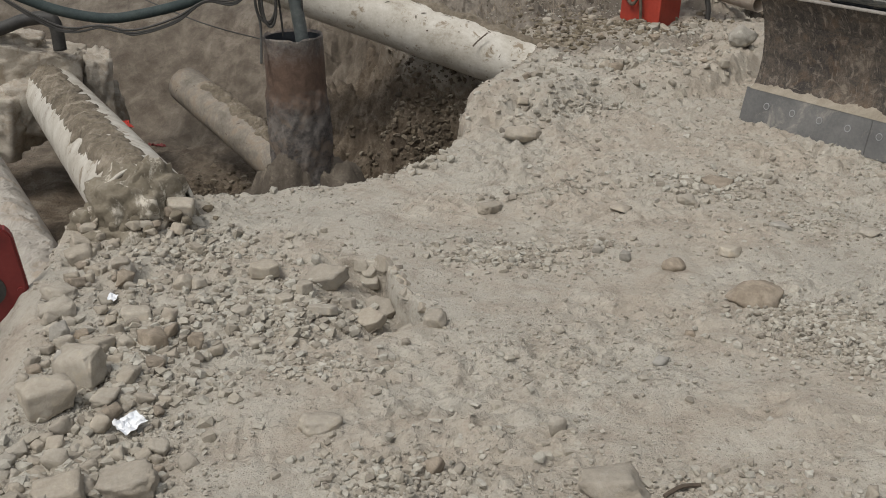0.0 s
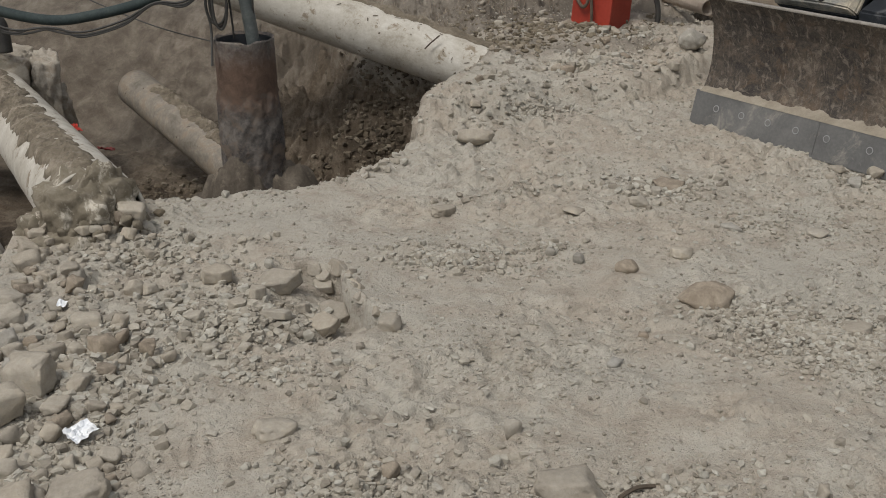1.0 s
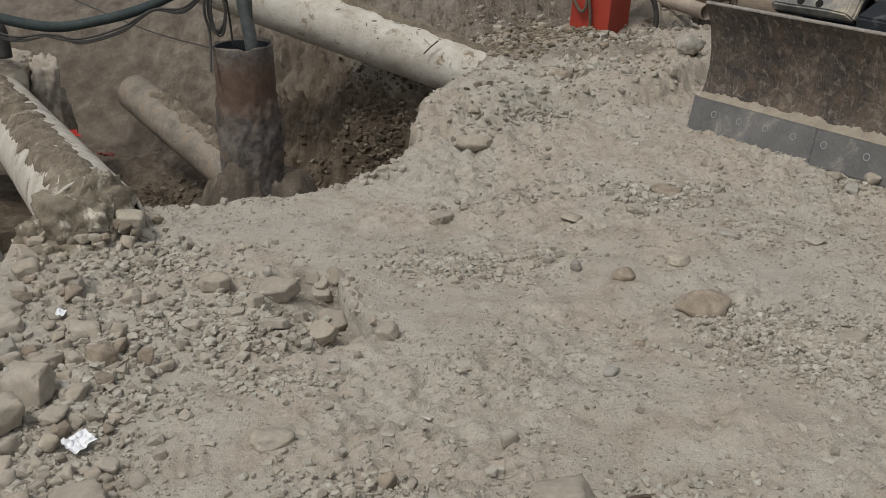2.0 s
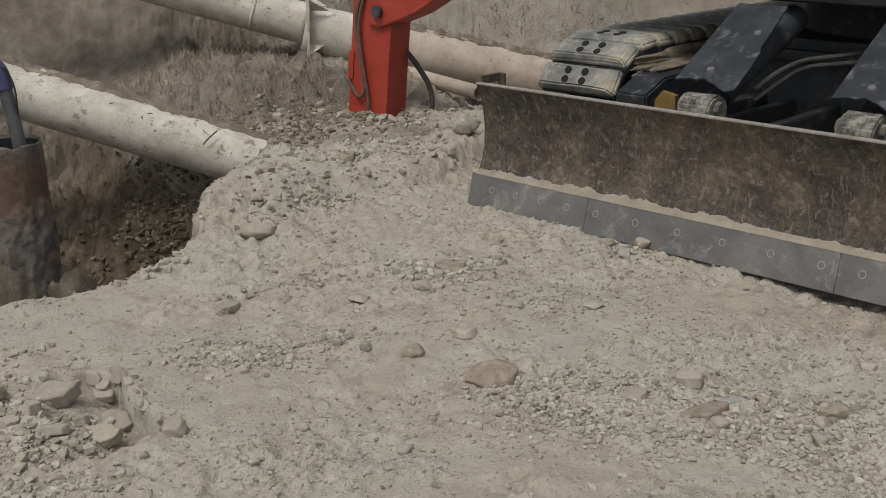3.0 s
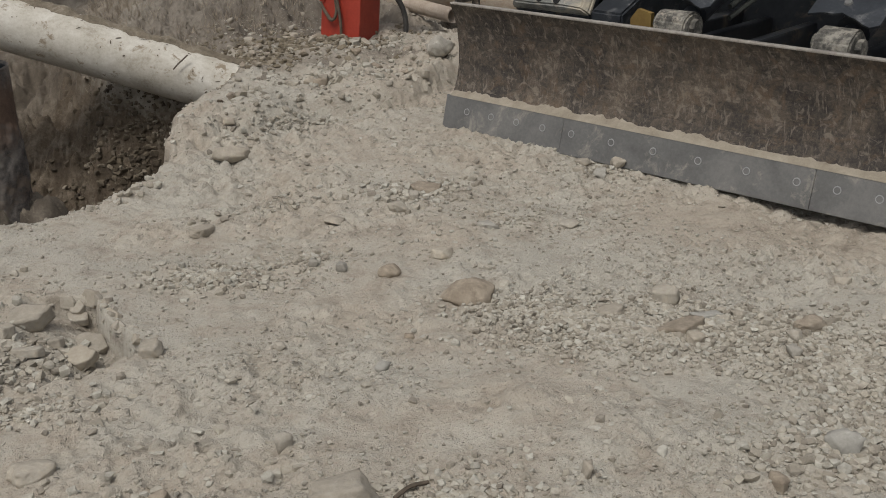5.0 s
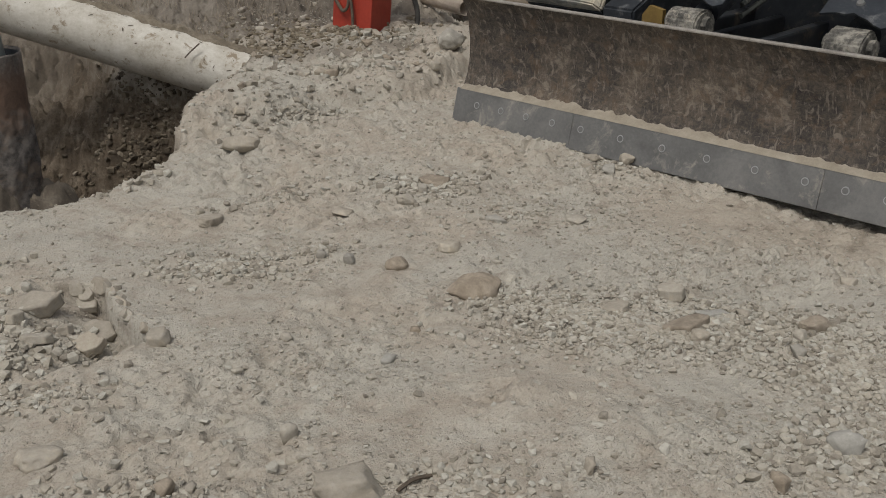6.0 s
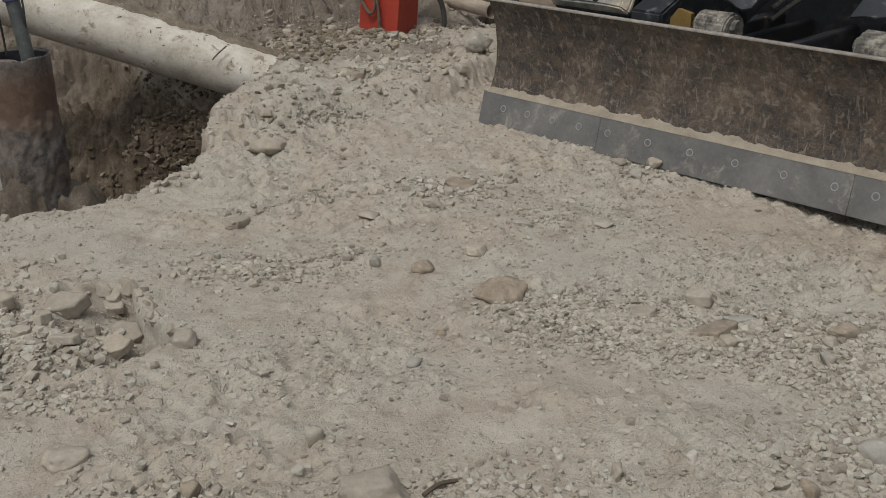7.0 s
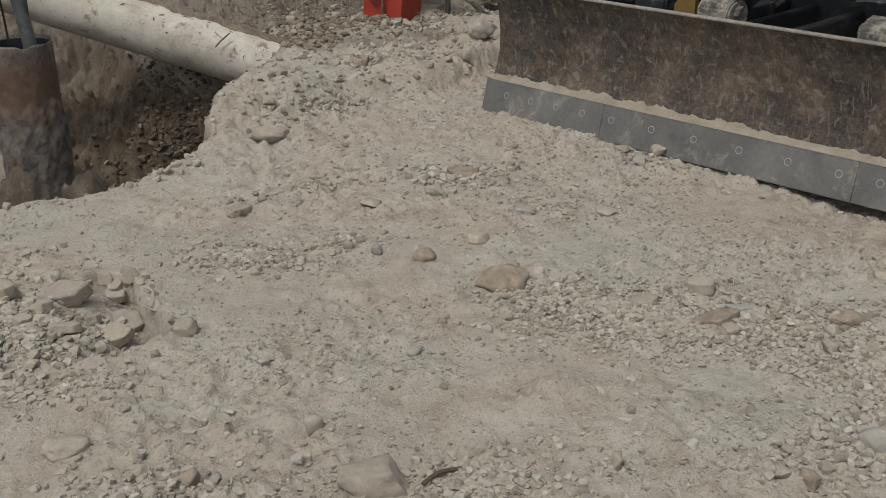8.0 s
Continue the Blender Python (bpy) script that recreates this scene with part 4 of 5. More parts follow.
pipe_run("pipe", "dust-covered pipe beside the pit's slope", (-1.58, 4.22, -0.36), (-2.95, 6.7, -0.26), 0.17, M_CONCRETE, (0.0, 2.6, 0.8, 0.02, 0.0), M_CONCRETE, 0, 9)
pipe_run("pipe", "large cream pipe running behind the red leg", (4.6, 9.15, -0.27), (1.62, 9.675, 0.42), 0.21, M_PIPE_TAN, (0.0, 2.9, 0.45, 0.03, 0.0), None, 90, 11)
pipe_run("pipe", "off-white pipe with a square flange, high over the bank", (1.23, 9.745, 0.555), (-1.6, 10.25, 1.38), 0.172, M_PIPE, None, None, 80, 13, 0, ((0.45, 0.03, 0.004),))
pipe_run("pipe", "short wide off-white pipe sleeve beside the square flange", (1.63, 9.673, 0.418), (1.20, 9.749, 0.517), 0.213, M_PIPE, None, None, 8, 19)
pipe_run("pipe", "thin white pipe with an open end beside the blade", (2.26, 8.05, 0.205), (1.75, 9.45, 0.24), 0.055, M_PIPE_TAN, None, None, 6, 17)


def dirt_plug():
    """Soil packed over the near end of the pipe at the lip."""
    for k, (x, y, z, a, c, h) in enumerate(((-1.265, 4.37, 0.055, 0.165, 0.15, 0.190), (-1.38, 4.37, -0.03, 0.13, 0.12, 0.14), (-1.20, 4.33, -0.03, 0.24, 0.13, 0.13), (-1.44, 4.33, -0.10, 0.14, 0.14, 0.11), (-1.195, 4.352, 0.070, 0.200, 0.045, 0.200))):
        bm = rock_bm(700 + k, a, c, h, 5, 6, (0.72, 0.95), 0.34)
        for v in bm.verts:
            v.co *= 1 + 0.10 * noise.fractal(v.co * 22, 0.7, 2.1, 4)
        ob = part("soil_clump", bm, M_PLUG, smooth=True)
        ob.matrix_basis = pose(x, y, z, 0, 0, 25.6)
        tagged(ob, "lumpy brown soil packed against a pipe's end", "soil")


dirt_plug()
for k in range(26):
    stone(-1.44 + 0.016 * k + random.uniform(-0.02, 0.02), 4.26 + random.uniform(-0.06, 0.06), random.uniform(0.035, 0.085), random.uniform(0.03, 0.06), random.choice((M_STONE, M_BROWNSTONE, M_PLUG)),
          "small stone tumbled against the pipe's end", None, 0.8, 0.1, "lump", (random.uniform(-20, 20), random.uniform(-20, 20)), "pipe end rubble", random.uniform(-0.02, 0.04))


def square_flange():
    root = thing("pipe_flange", "square welded steel flange plate with stiffening ribs", "flange", Matrix.Translation((1.225, 9.70, 0.56)) @ Vector((-3.24, 0.30, 0.10)).to_track_quat("Z", "Y").to_matrix().to_4x4())
    bm = bmesh.new()
    box(bm, -0.24, 0.24, -0.255, 0.255, 0, 0.022, None, 0.004)
    part("plate", bm, M_PIPE, root, "off-white square plate")
    for a in (45, 135, 225, 315):
        bm = bmesh.new()
        prism(bm, [(0.19, -0.008, 0), (0.32, -0.008, 0), (0.19, -0.008, -0.16)], (0, 0.016, 0))
        rib = part("rib", bm, M_PIPE, root)
        rib.matrix_basis = pose(0, 0, 0, 0, 0, a)


square_flange()


# ---- red outrigger leg ----
def red_leg():
    root = thing("outrigger_leg", "faded red steel outrigger leg standing in loose rubble", "outrigger", Matrix.Translation((1.455, 7.93, 0.0)) @ pose(0, 0, 0, 0, 4.6, 0) @ pose(0, 0, 0, 0, 0, -44) @ Matrix.Diagonal((0.84, 0.86, 1, 1)))
    bm = bmesh.new()
    box(bm, -0.19, 0.19, -0.15, 0.15, -0.06, 0.95, None, 0.012)
    part("leg_box", bm, M_RED, root, "red box-section leg")
    bm = bmesh.new()
    box(bm, -0.205, -0.150, -0.165, 0.165, 0.36, 0.56, None, 0.01)
    part("side_plate", bm, M_RED, root)
    bm = bmesh.new()
    prism(bm, [(-0.01, -0.19, 0.76), (0.10, -0.19, 0.74), (0.26, -0.19, 0.80), (0.42, -0.19, 0.86), (0.70, -0.19, 1.02), (0.40, -0.19, 1.16), (0.02, -0.19, 1.02)], (0, 0.30, 0))
    bmesh.ops.bevel(bm, geom=list(bm.edges), offset=0.008, segments=2, affect="EDGES")
    arm = part("brace_arm", bm, M_RED, root, "red slanting brace arm")
    bm = bmesh.new()
    cyl(bm, (0.09, -0.235, 0.85), (0.09, -0.16, 0.85), 0.042, 0.040, 20)
    part("pivot_pin", bm, M_DARK, arm, "greasy black pivot pin")
    bm = bmesh.new()
    cyl(bm, (-0.10, -0.185, 0.045), (-0.03, -0.165, 0.02), 0.022, None, 12)
    part("grease_fitting", bm, M_PAD, root)
    bm = bmesh.new()
    cyl(bm, (-0.235, -0.08, 0.33), (-0.185, -0.10, 0.30), 0.02, None, 12)
    part("side_fitting", bm, M_PAD, root)
    bm = bmesh.new()
    tube(bm, [(-0.10, -0.17, 0.95), (-0.13, -0.185, 0.78), (-0.09, -0.185, 0.58), (-0.03, -0.185, 0.40), (-0.02, -0.185, 0.29), (-0.06, -0.185, 0.25), (-0.11, -0.18, 0.28), (-0.19, -0.165, 0.35)], 0.013, 8)
    part("hose", bm, M_TWIG, root, "thin dark hydraulic hose")
    bm = bmesh.new()
    tube(bm, [(-0.07, -0.17, 0.95), (-0.10, -0.19, 0.74), (-0.04, -0.19, 0.48), (0.03, -0.19, 0.25), (0.045, -0.18, 0.02)], 0.012, 8)
    part("hose", bm, M_TWIG, root, "thin dark hydraulic hose")
    bm = bmesh.new()
    tube(bm, [(0.17, 0.12, 0.58), (0.27, 0.16, 0.48), (0.38, 0.20, 0.34), (0.42, 0.20, 0.20), (0.38, 0.18, 0.09), (0.28, 0.14, 0.05), (0.19, 0.10, 0.08)], 0.022, 10)
    part("hose", bm, M_BLACK, root, "thick black looped hose")


red_leg()


# ---- well casing with pump hose ----
def well():
    root = thing("well_casing", "dark rusty mud-coated steel well casing standing in the pit", "casing", pose(-0.795, 6.2, -1.02))
    r, n, seg = 0.163, 110, 96
    bm = bmesh.new()
    rows = []
    for i in range(n + 1):
        z = 1.44 * i / n
        ring = []
        for k in range(seg):
            a = 2 * math.pi * k / seg
            at = Vector((math.cos(a) * 1.6, math.sin(a) * 1.6, z * 5))
            edge = 1.10 + 0.10 * noise.fractal(at * 1.3, 0.7, 2.1, 4)
            coat = 0.010 + 0.012 * noise.fractal(at * 1.7, 0.6, 2.1, 5) + 0.02 * max(0.0, 0.5 - z) if z < edge else 0.0015 * noise.fractal(at * 4, 0.7, 2.1, 3)
            dent = -0.022 * max(0.0, noise.noise(Vector((math.cos(a) * 2.2, math.sin(a) * 2.2, 7)))) if i == n else 0.0
            ring.append(bm.verts.new(((r + coat) * math.cos(a) - 0.012 * (z - 1.4), (r + coat) * math.sin(a), z + dent)))
        rows.append(ring)
    inner = [[bm.verts.new((0.152 * math.cos(a), 0.152 * math.sin(a), z)) for a in (2 * math.pi * k / seg for k in range(seg))] for z in (1.41, 0.3)]
    for a, b in list(zip(rows, rows[1:])) + [(rows[-1], inner[0]), (inner[0], inner[1])]:
        for k in range(seg):
            bm.faces.new((a[k], a[(k + 1) % seg], b[(k + 1) % seg], b[k]))
    bm.faces.new(inner[1])
    bmesh.ops.recalc_face_normals(bm, faces=bm.faces)
    part("tube", bm, M_CASING, root, "", True)
    bm = bmesh.new()
    grid = []
    for i in range(15):
        d = 0.155 + 0.42 * i / 14
        grid.append([bm.verts.new((d * math.cos(a), d * math.sin(a), 0.74 - 1.25 * (d - 0.155) + 0.16 * noise.fractal(Vector((d * 5 * math.cos(a), d * 5 * math.sin(a), 4)), 0.7, 2.1, 5))) for a in (2 * math.pi * k / 72 for k in range(72))])
    for a, b in zip(grid, grid[1:]):
        for k in range(72):
            bm.faces.new((a[k], b[k], b[(k + 1) % 72], a[(k + 1) % 72]))
    foot = part("soil_mound", bm, M_PITSOIL, None, "", True)
    foot.matrix_basis = pose(-0.795, 6.2, -1.02)
    tagged(foot, "loose brown soil heaped round the casing's foot", "soil")
    # dark sleeve that puts the shade inside the casing's mouth into colour
    bm = bmesh.new()
    cyl(bm, (0, 0, 0.35), (0, 0, 1.425), 0.1495, None, 40, False)
    bmesh.ops.reverse_faces(bm, faces=bm.faces)
    part("lining", bm, M_DARK, root, "dark sleeve standing for the shade inside the casing", True)
    # pump riser and hose, a thing of its own that hangs in the casing
    riser = thing("pump_hose", "dark green pump hose on a grey riser in the well", "hose", pose(-0.795, 6.2, 0.2))
    bm = bmesh.new()
    tube(bm, [(0.075, -0.02, -0.2), (0.058, -0.02, 0.12), (0.040, -0.02, 0.30), (0.008, -0.02, 0.53)], 0.036, 18)
    part("riser", bm, M_TUBE, riser, "grey-green plastic riser pipe", True)
    bm = bmesh.new()
    tube(bm, [(0.012, -0.02, 0.49), (0.0, -0.02, 0.57), (-0.03, -0.02, 0.615), (-0.08, -0.02, 0.625)], 0.045, 14)
    part("elbow", bm, M_BLUE, riser, "blue plastic elbow", True)
    bm = bmesh.new()
    tube(bm, [(-0.06, -0.02, 0.625), (-0.16, -0.02, 0.575), (-0.30, -0.02, 0.505), (-0.54, -0.02, 0.405), (-0.80, -0.02, 0.345), (-1.0, -0.02, 0.325), (-1.24, -0.02, 0.37), (-1.45, -0.03, 0.455), (-1.75, -0.05, 0.60), (-2.2, -0.1, 0.70)], 0.028, 14)
    part("hose", bm, M_HOSE, riser, "dark green rubber hose", True)
    for dz, dx, rr in ((-0.035, 0.0, 0.007), (-0.06, 0.04, 0.006), (-0.05, -0.05, 0.006)):
        bm = bmesh.new()
        tube(bm, [(-0.10, -0.05, 0.58), (-0.28, -0.05, 0.46 + dz), (-0.45, -0.05, 0.42 + dz * 0.2), (-0.62, -0.05, 0.36 + dz), (-0.85, -0.05, 0.30 + dz), (-1.02 + dx, -0.05, 0.30 + dz * 0.2), (-1.25, -0.05, 0.33 + dz), (-1.6, -0.05, 0.50)], rr, 6)
        part("cable", bm, M_BLACK, riser, "thin black cable tied along the hose")
    bm = bmesh.new()
    for k, (cx, w, h) in enumerate(((-0.115, 0.045, 0.125), (-0.125, 0.055, 0.11), (-0.105, 0.038, 0.135))):
        ring = [(cx + w * math.cos(a), -0.06 - 0.012 * k, 0.41 + h * math.sin(a)) for a in (2 * math.pi * j / 14 for j in range(15))]
        tube(bm, ring, 0.007, 6, 3)
    part("cable_coil", bm, M_BLACK, riser, "hanging coil of black cable")
    bm = bmesh.new()
    tube(bm, [(-0.17, -0.06, 0.53), (-0.18, -0.065, 0.40), (-0.16, -0.07, 0.28), (-0.155, -0.17, 0.10)], 0.008, 6)
    part("cable_end", bm, M_BLACK, riser)
    bm = bmesh.new()
    tube(bm, [(0.055, -0.02, 0.26), (0.065, -0.05, 0.48), (0.03, -0.05, 0.60), (-0.02, -0.05, 0.60)], 0.006, 6)
    tube(bm, [(-0.045, -0.05, 0.22), (-0.06, -0.05, 0.44), (-0.10, -0.04, 0.58)], 0.006, 6)
    part("tie_wire", bm, M_BLACK, riser)
    bm = bmesh.new()
    tube(bm, [(-0.165, -0.05, 0.205), (-0.55, 0.2, 0.26), (-1.2, 0.9, 0.36)], 0.004, 6)
    part("guy_wire", bm, M_BLACK, riser)


well()


# ---- left end of the pit: masonry, bent pipe, red machine plate ----
def footing():
    for k, (x, y, z, w, d, h, tilt, turn) in enumerate(((-2.80, 8.02, -0.17, 0.44, 0.34, 0.25, 9, 6), (-2.44, 8.08, -0.26, 0.13, 0.28, 0.28, 4, 18), (-3.10, 7.75, -0.42, 0.34, 0.30, 0.30, 6, -14), (-2.86, 7.80, -0.36, 0.24, 0.22, 0.26, -5, 30), (-2.95, 7.98, 0.06, 0.22, 0.20, 0.10, 12, 10), (-2.58, 8.22, -0.50, 0.30, 0.24, 0.26, 0, 5))):
        bm = worn_bm(900 + k, w, d, h, "block", 13, 0, 0.09)
        for v in bm.verts:
            v.co += v.co.normalized() * 0.026 * noise.fractal(v.co * 15 + Vector((k, 0, 0)), 0.65, 2.1, 5)
        ob = part("concrete_block", bm, M_FOOTING, smooth=True)
        ob.matrix_basis = pose(x, y, z, 0, tilt, turn)
        tagged(ob, "broken dusty concrete block at the pipe's far end", "concrete", "broken footing")
    bm = bmesh.new()
    tube(bm, [(-3.4, 7.75, 0.08), (-3.0, 7.75, 0.17), (-2.80, 7.75, 0.235), (-2.66, 7.75, 0.25), (-2.59, 7.75, 0.215), (-2.575, 7.75, 0.03)], 0.045, 12)
    ob = part("bent_pipe", bm, M_BLACK, smooth=True)
    tagged(ob, "dark bent rubber pipe lying over the concrete footing", "pipe")


def red_plate():
    root = thing("machine_bracket", "dull dark red machine bracket with a pivot hole", "machine part", pose(-1.645, 3.80, -0.46, 4, 6, 22))
    bm = bmesh.new()
    out = [(-0.40, 0, 0.0), (-0.10, 0, 0.0), (0.03, 0, 0.24), (0.085, 0, 0.42), (0.075, 0, 0.47), (0.03, 0, 0.66), (0.0, 0, 0.69), (-0.05, 0, 0.69), (-0.40, 0, 0.60)]
    prism(bm, out, (0, 0.06, 0))
    bmesh.ops.bevel(bm, geom=list(bm.edges), offset=0.008, segments=2, affect="EDGES")
    plate = part("plate", bm, M_DARKRED, root, "dull red steel side plate")
    for x, z, rr in ((-0.06, 0.45, 0.062), (0.052, 0.445, 0.014), (-0.025, 0.655, 0.014)):
        bm = bmesh.new()
        cyl(bm, (x, -0.006, z), (x, 0.01, z), rr, None, 24)
        part("pin", bm, M_BLACK if rr > 0.02 else M_DARKRED, plate, "black pivot hole" if rr > 0.02 else "")
    bm = bmesh.new()
    tube(bm, [(-0.30, -0.03, 0.34), (-0.1, -0.03, 0.24), (0.03, -0.02, 0.215), (0.04, 0.08, 0.20)], 0.008, 6)
    part("rope", bm, M_PIPE, root, "thin pale rope tied round the plate")


footing()
red_plate()


def scrap(name, x, y, z, size, mat, label, category, seed, n=9):
    """A crumpled sheet."""
    bm = bmesh.new()
    bmesh.ops.create_grid(bm, x_segments=n, y_segments=n, size=0.5)
    for v in bm.verts:
        c = v.co * size
        v.co = Vector((c.x, c.y * 0.75, 0.0)) + size * 0.22 * Vector((0.4 * noise.noise(v.co * 3 + Vector((seed, 0, 0))), 0.4 * noise.noise(v.co * 3 + Vector((0, seed, 0))), abs(noise.noise(v.co * 4 + Vector((0, 0, seed)))) * 1.5))
    bmesh.ops.solidify(bm, geom=list(bm.faces), thickness=0.0015)
    ob = part(name, bm, mat)
    ob.matrix_basis = pose(x, y, z, 14, -6, seed * 40)
    return tagged(ob, label, category)


scrap("paper_scrap", -0.89, 2.77, ground_z(-0.89, 2.77) + 0.028, 0.078, M_PAPER, "crumpled white and pale blue paper scrap on rubble", "paper", 1.3)
scrap("paper_scrap", -1.15, 3.60, ground_z(-1.15, 3.60) + 0.03, 0.04, M_PAPER, "small white scrap among rubble stones", "paper", 2.3, 4)
scrap("cloth_scrap", -1.84, 6.45, -0.14, 0.11, M_CLOTH, "small red cloth scrap hanging behind the pipe", "cloth", 3.1)
scrap("cloth_scrap", -1.70, 6.6, -0.32, 0.09, M_DARKRED, "small red cloth scrap hanging behind the pipe", "cloth", 4.4)


# ---- single stones ----
GREY, TAN = M_GREYSTONE, M_BROWNSTONE
BIG = "large pale squared stone block in the rubble heap"
for x, y, w, h, f, form, turn in ((-1.15, 2.88, 0.172, 0.12, 0.75, "block", 32), (-1.10, 3.05, 0.155, 0.12, 0.8, "block", -18), (-0.82, 2.46, 0.16, 0.075, 0.7, "block", 4), (-0.97, 2.41, 0.14, 0.07, 0.8, "block", 20)):
    stone(x, y, w, h, None, BIG, turn, f, 0.12, form, (5, -7), "rubble heap")
HEAP = "pale angular stone lying in the rubble heap"
for x, y, w, h, m in ((-0.99, 2.92, 0.11, 0.06, M_STONE), (-1.35, 3.66, 0.14, 0.07, M_STONE), (-1.26, 3.35, 0.10, 0.08, GREY), (-1.11, 3.26, 0.12, 0.065, M_STONE), (-0.95, 3.31, 0.12, 0.07, TAN), (-1.38, 4.0, 0.115, 0.075, M_STONE),
                      (-1.18, 3.85, 0.10, 0.055, M_STONE), (-1.05, 3.51, 0.115, 0.06, M_STONE), (-0.93, 3.48, 0.07, 0.07, M_STONE), (-0.96, 3.05, 0.11, 0.06, M_STONE), (-1.32, 3.52, 0.125, 0.07, M_STONE)):
    stone(x, y, w, h, m, HEAP, None, 0.75, 0.2, "block" if w > 0.11 else "lump", (random.uniform(-12, 12), random.uniform(-12, 12)), "rubble heap")
for x, y, w, h, m in ((-1.04, 2.59, 0.085, 0.065, M_STONE), (-0.95, 2.57, 0.05, 0.045, M_STONE), (-1.10, 2.60, 0.052, 0.04, M_STONE), (-1.00, 2.77, 0.05, 0.035, M_STONE), (-0.88, 2.92, 0.065, 0.04, M_STONE), (-0.87, 3.21, 0.075, 0.04, M_STONE),
                      (-1.10, 3.42, 0.07, 0.045, M_STONE), (-0.73, 3.24, 0.06, 0.035, M_STONE), (-0.90, 3.13, 0.068, 0.045, TAN), (-0.69, 3.5, 0.07, 0.04, M_STONE), (-0.61, 3.3, 0.06, 0.035, M_STONE), (-1.41, 4.12, 0.10, 0.07, M_STONE), (-1.20, 3.20, 0.08, 0.05, GREY)):
    stone(x, y, w, h, m, HEAP, None, 0.8, 0.2, "lump", (random.uniform(-15, 15), random.uniform(-15, 15)), "rubble heap")
SLAB = "flat broken slab of crust lying in the hollow"
for x, y, w, h, f, tx, ty, turn in ((-0.42, 3.56, 0.11, 0.03, 0.65, -14, 6, 10), (-0.27, 3.575, 0.115, 0.032, 0.75, 22, -8, -25), (-0.235, 3.735, 0.125, 0.032, 0.72, 28, 8, -30), (-0.44, 3.81, 0.155, 0.06, 0.62, 14, -14, 20),
                                    (-0.285, 3.955, 0.09, 0.035, 0.7, 18, 0, -20), (-0.125, 3.53, 0.075, 0.05, 0.7, 30, -10, -60), (-0.66, 3.85, 0.12, 0.05, 0.6, 5, 5, 15),
                                    (-0.50, 3.70, 0.085, 0.04, 0.7, 0, 12, 70), (-0.56, 3.62, 0.07, 0.035, 0.7, 9, 5, 30), (-0.34, 3.66, 0.07, 0.03, 0.7, -12, 9, 50)):
    stone(x, y, w, h, M_STONE, SLAB, turn, f, 0.10, "slab", (tx, ty), "broken crust slabs")
stone(-0.04, 3.38, 0.095, 0.06, M_STONE, "pale stone at the end of the broken crust", -10, 0.8, 0.2, "lump", (8, -8))
rnd = random.Random(31)
for (ax, ay), (bx, by) in zip(CRACK[:5], CRACK[1:5]):
    turn = math.degrees(math.atan2(by - ay, bx - ax))
    for k in range(5):
        f = (k + rnd.uniform(0.1, 0.9)) / 5
        w = rnd.uniform(0.045, 0.095)
        stone(ax + (bx - ax) * f + rnd.uniform(-0.012, 0.03), ay + (by - ay) * f + rnd.uniform(-0.01, 0.02), w, 0.022, M_STONE, "broken flake on the edge of the dusty ground crust", turn + rnd.uniform(-22, 22),
              rnd.uniform(0.55, 0.8), 0.0, "slab", (rnd.uniform(40, 78), rnd.uniform(-12, 12)), "broken crust flakes", rnd.uniform(-0.042, -0.016))
stone(0.405, 5.47, 0.165, 0.07, None, "smooth flat oval pale stone near the pit", -8, 0.55, -0.12, "round")
stone(1.865, 6.98, 0.16, 0.12, GREY, "pale grey boulder on the rubble ledge", 20, 0.75, 0.1, "round")
stone(1.068, 3.58, 0.195, 0.11, TAN, "brown stone half sunk in the dusty ground", 10, 0.75, 0.55, "round")
stone(0.40, 2.43, 0.19, 0.12, M_STONE, "large pale stone half sunk in the dusty ground", 0, 0.75, 0.40, "lump")
stone(0.84, 3.85, 0.085, 0.05, TAN, "smooth brown pebble on the dusty ground", 5, 0.7, 0.25, "round")
stone(-0.36, 2.75, 0.13, 0.05, None, "square pale slab set in the ground", 25, 0.75, 0.42, "block", (-6, 5))
stone(-1.06, 4.34, 0.14, 0.085, None, "flat pale slab lying at the pipe's end", 5, 0.7, 0.05, "block", (6, 4), "", 0.03)
LOOSE = "loose pale stone on the dusty ground"
for x, y, w, h, m in ((0.20, 4.53, 0.125, 0.05, M_STONE), (1.07, 3.98, 0.10, 0.05, M_STONE), (0.58, 4.03, 0.05, 0.04, GREY), (0.68, 3.97, 0.065, 0.04, GREY), (0.29, 2.70, 0.055, 0.055, M_STONE),
                      (-0.04, 2.52, 0.058, 0.045, TAN), (0.02, 2.48, 0.045, 0.025, M_STONE), (1.03, 4.56, 0.10, 0.05, M_STONE), (1.21, 4.77, 0.155, 0.06, TAN), (1.13, 4.66, 0.07, 0.05, M_STONE), (0.74, 4.5, 0.10, 0.03, M_STONE)):
    stone(x, y, w, h, m, LOOSE, None, 0.75, 0.28, "lump", (random.uniform(-8, 8), random.uniform(-8, 8)), "loose stones")
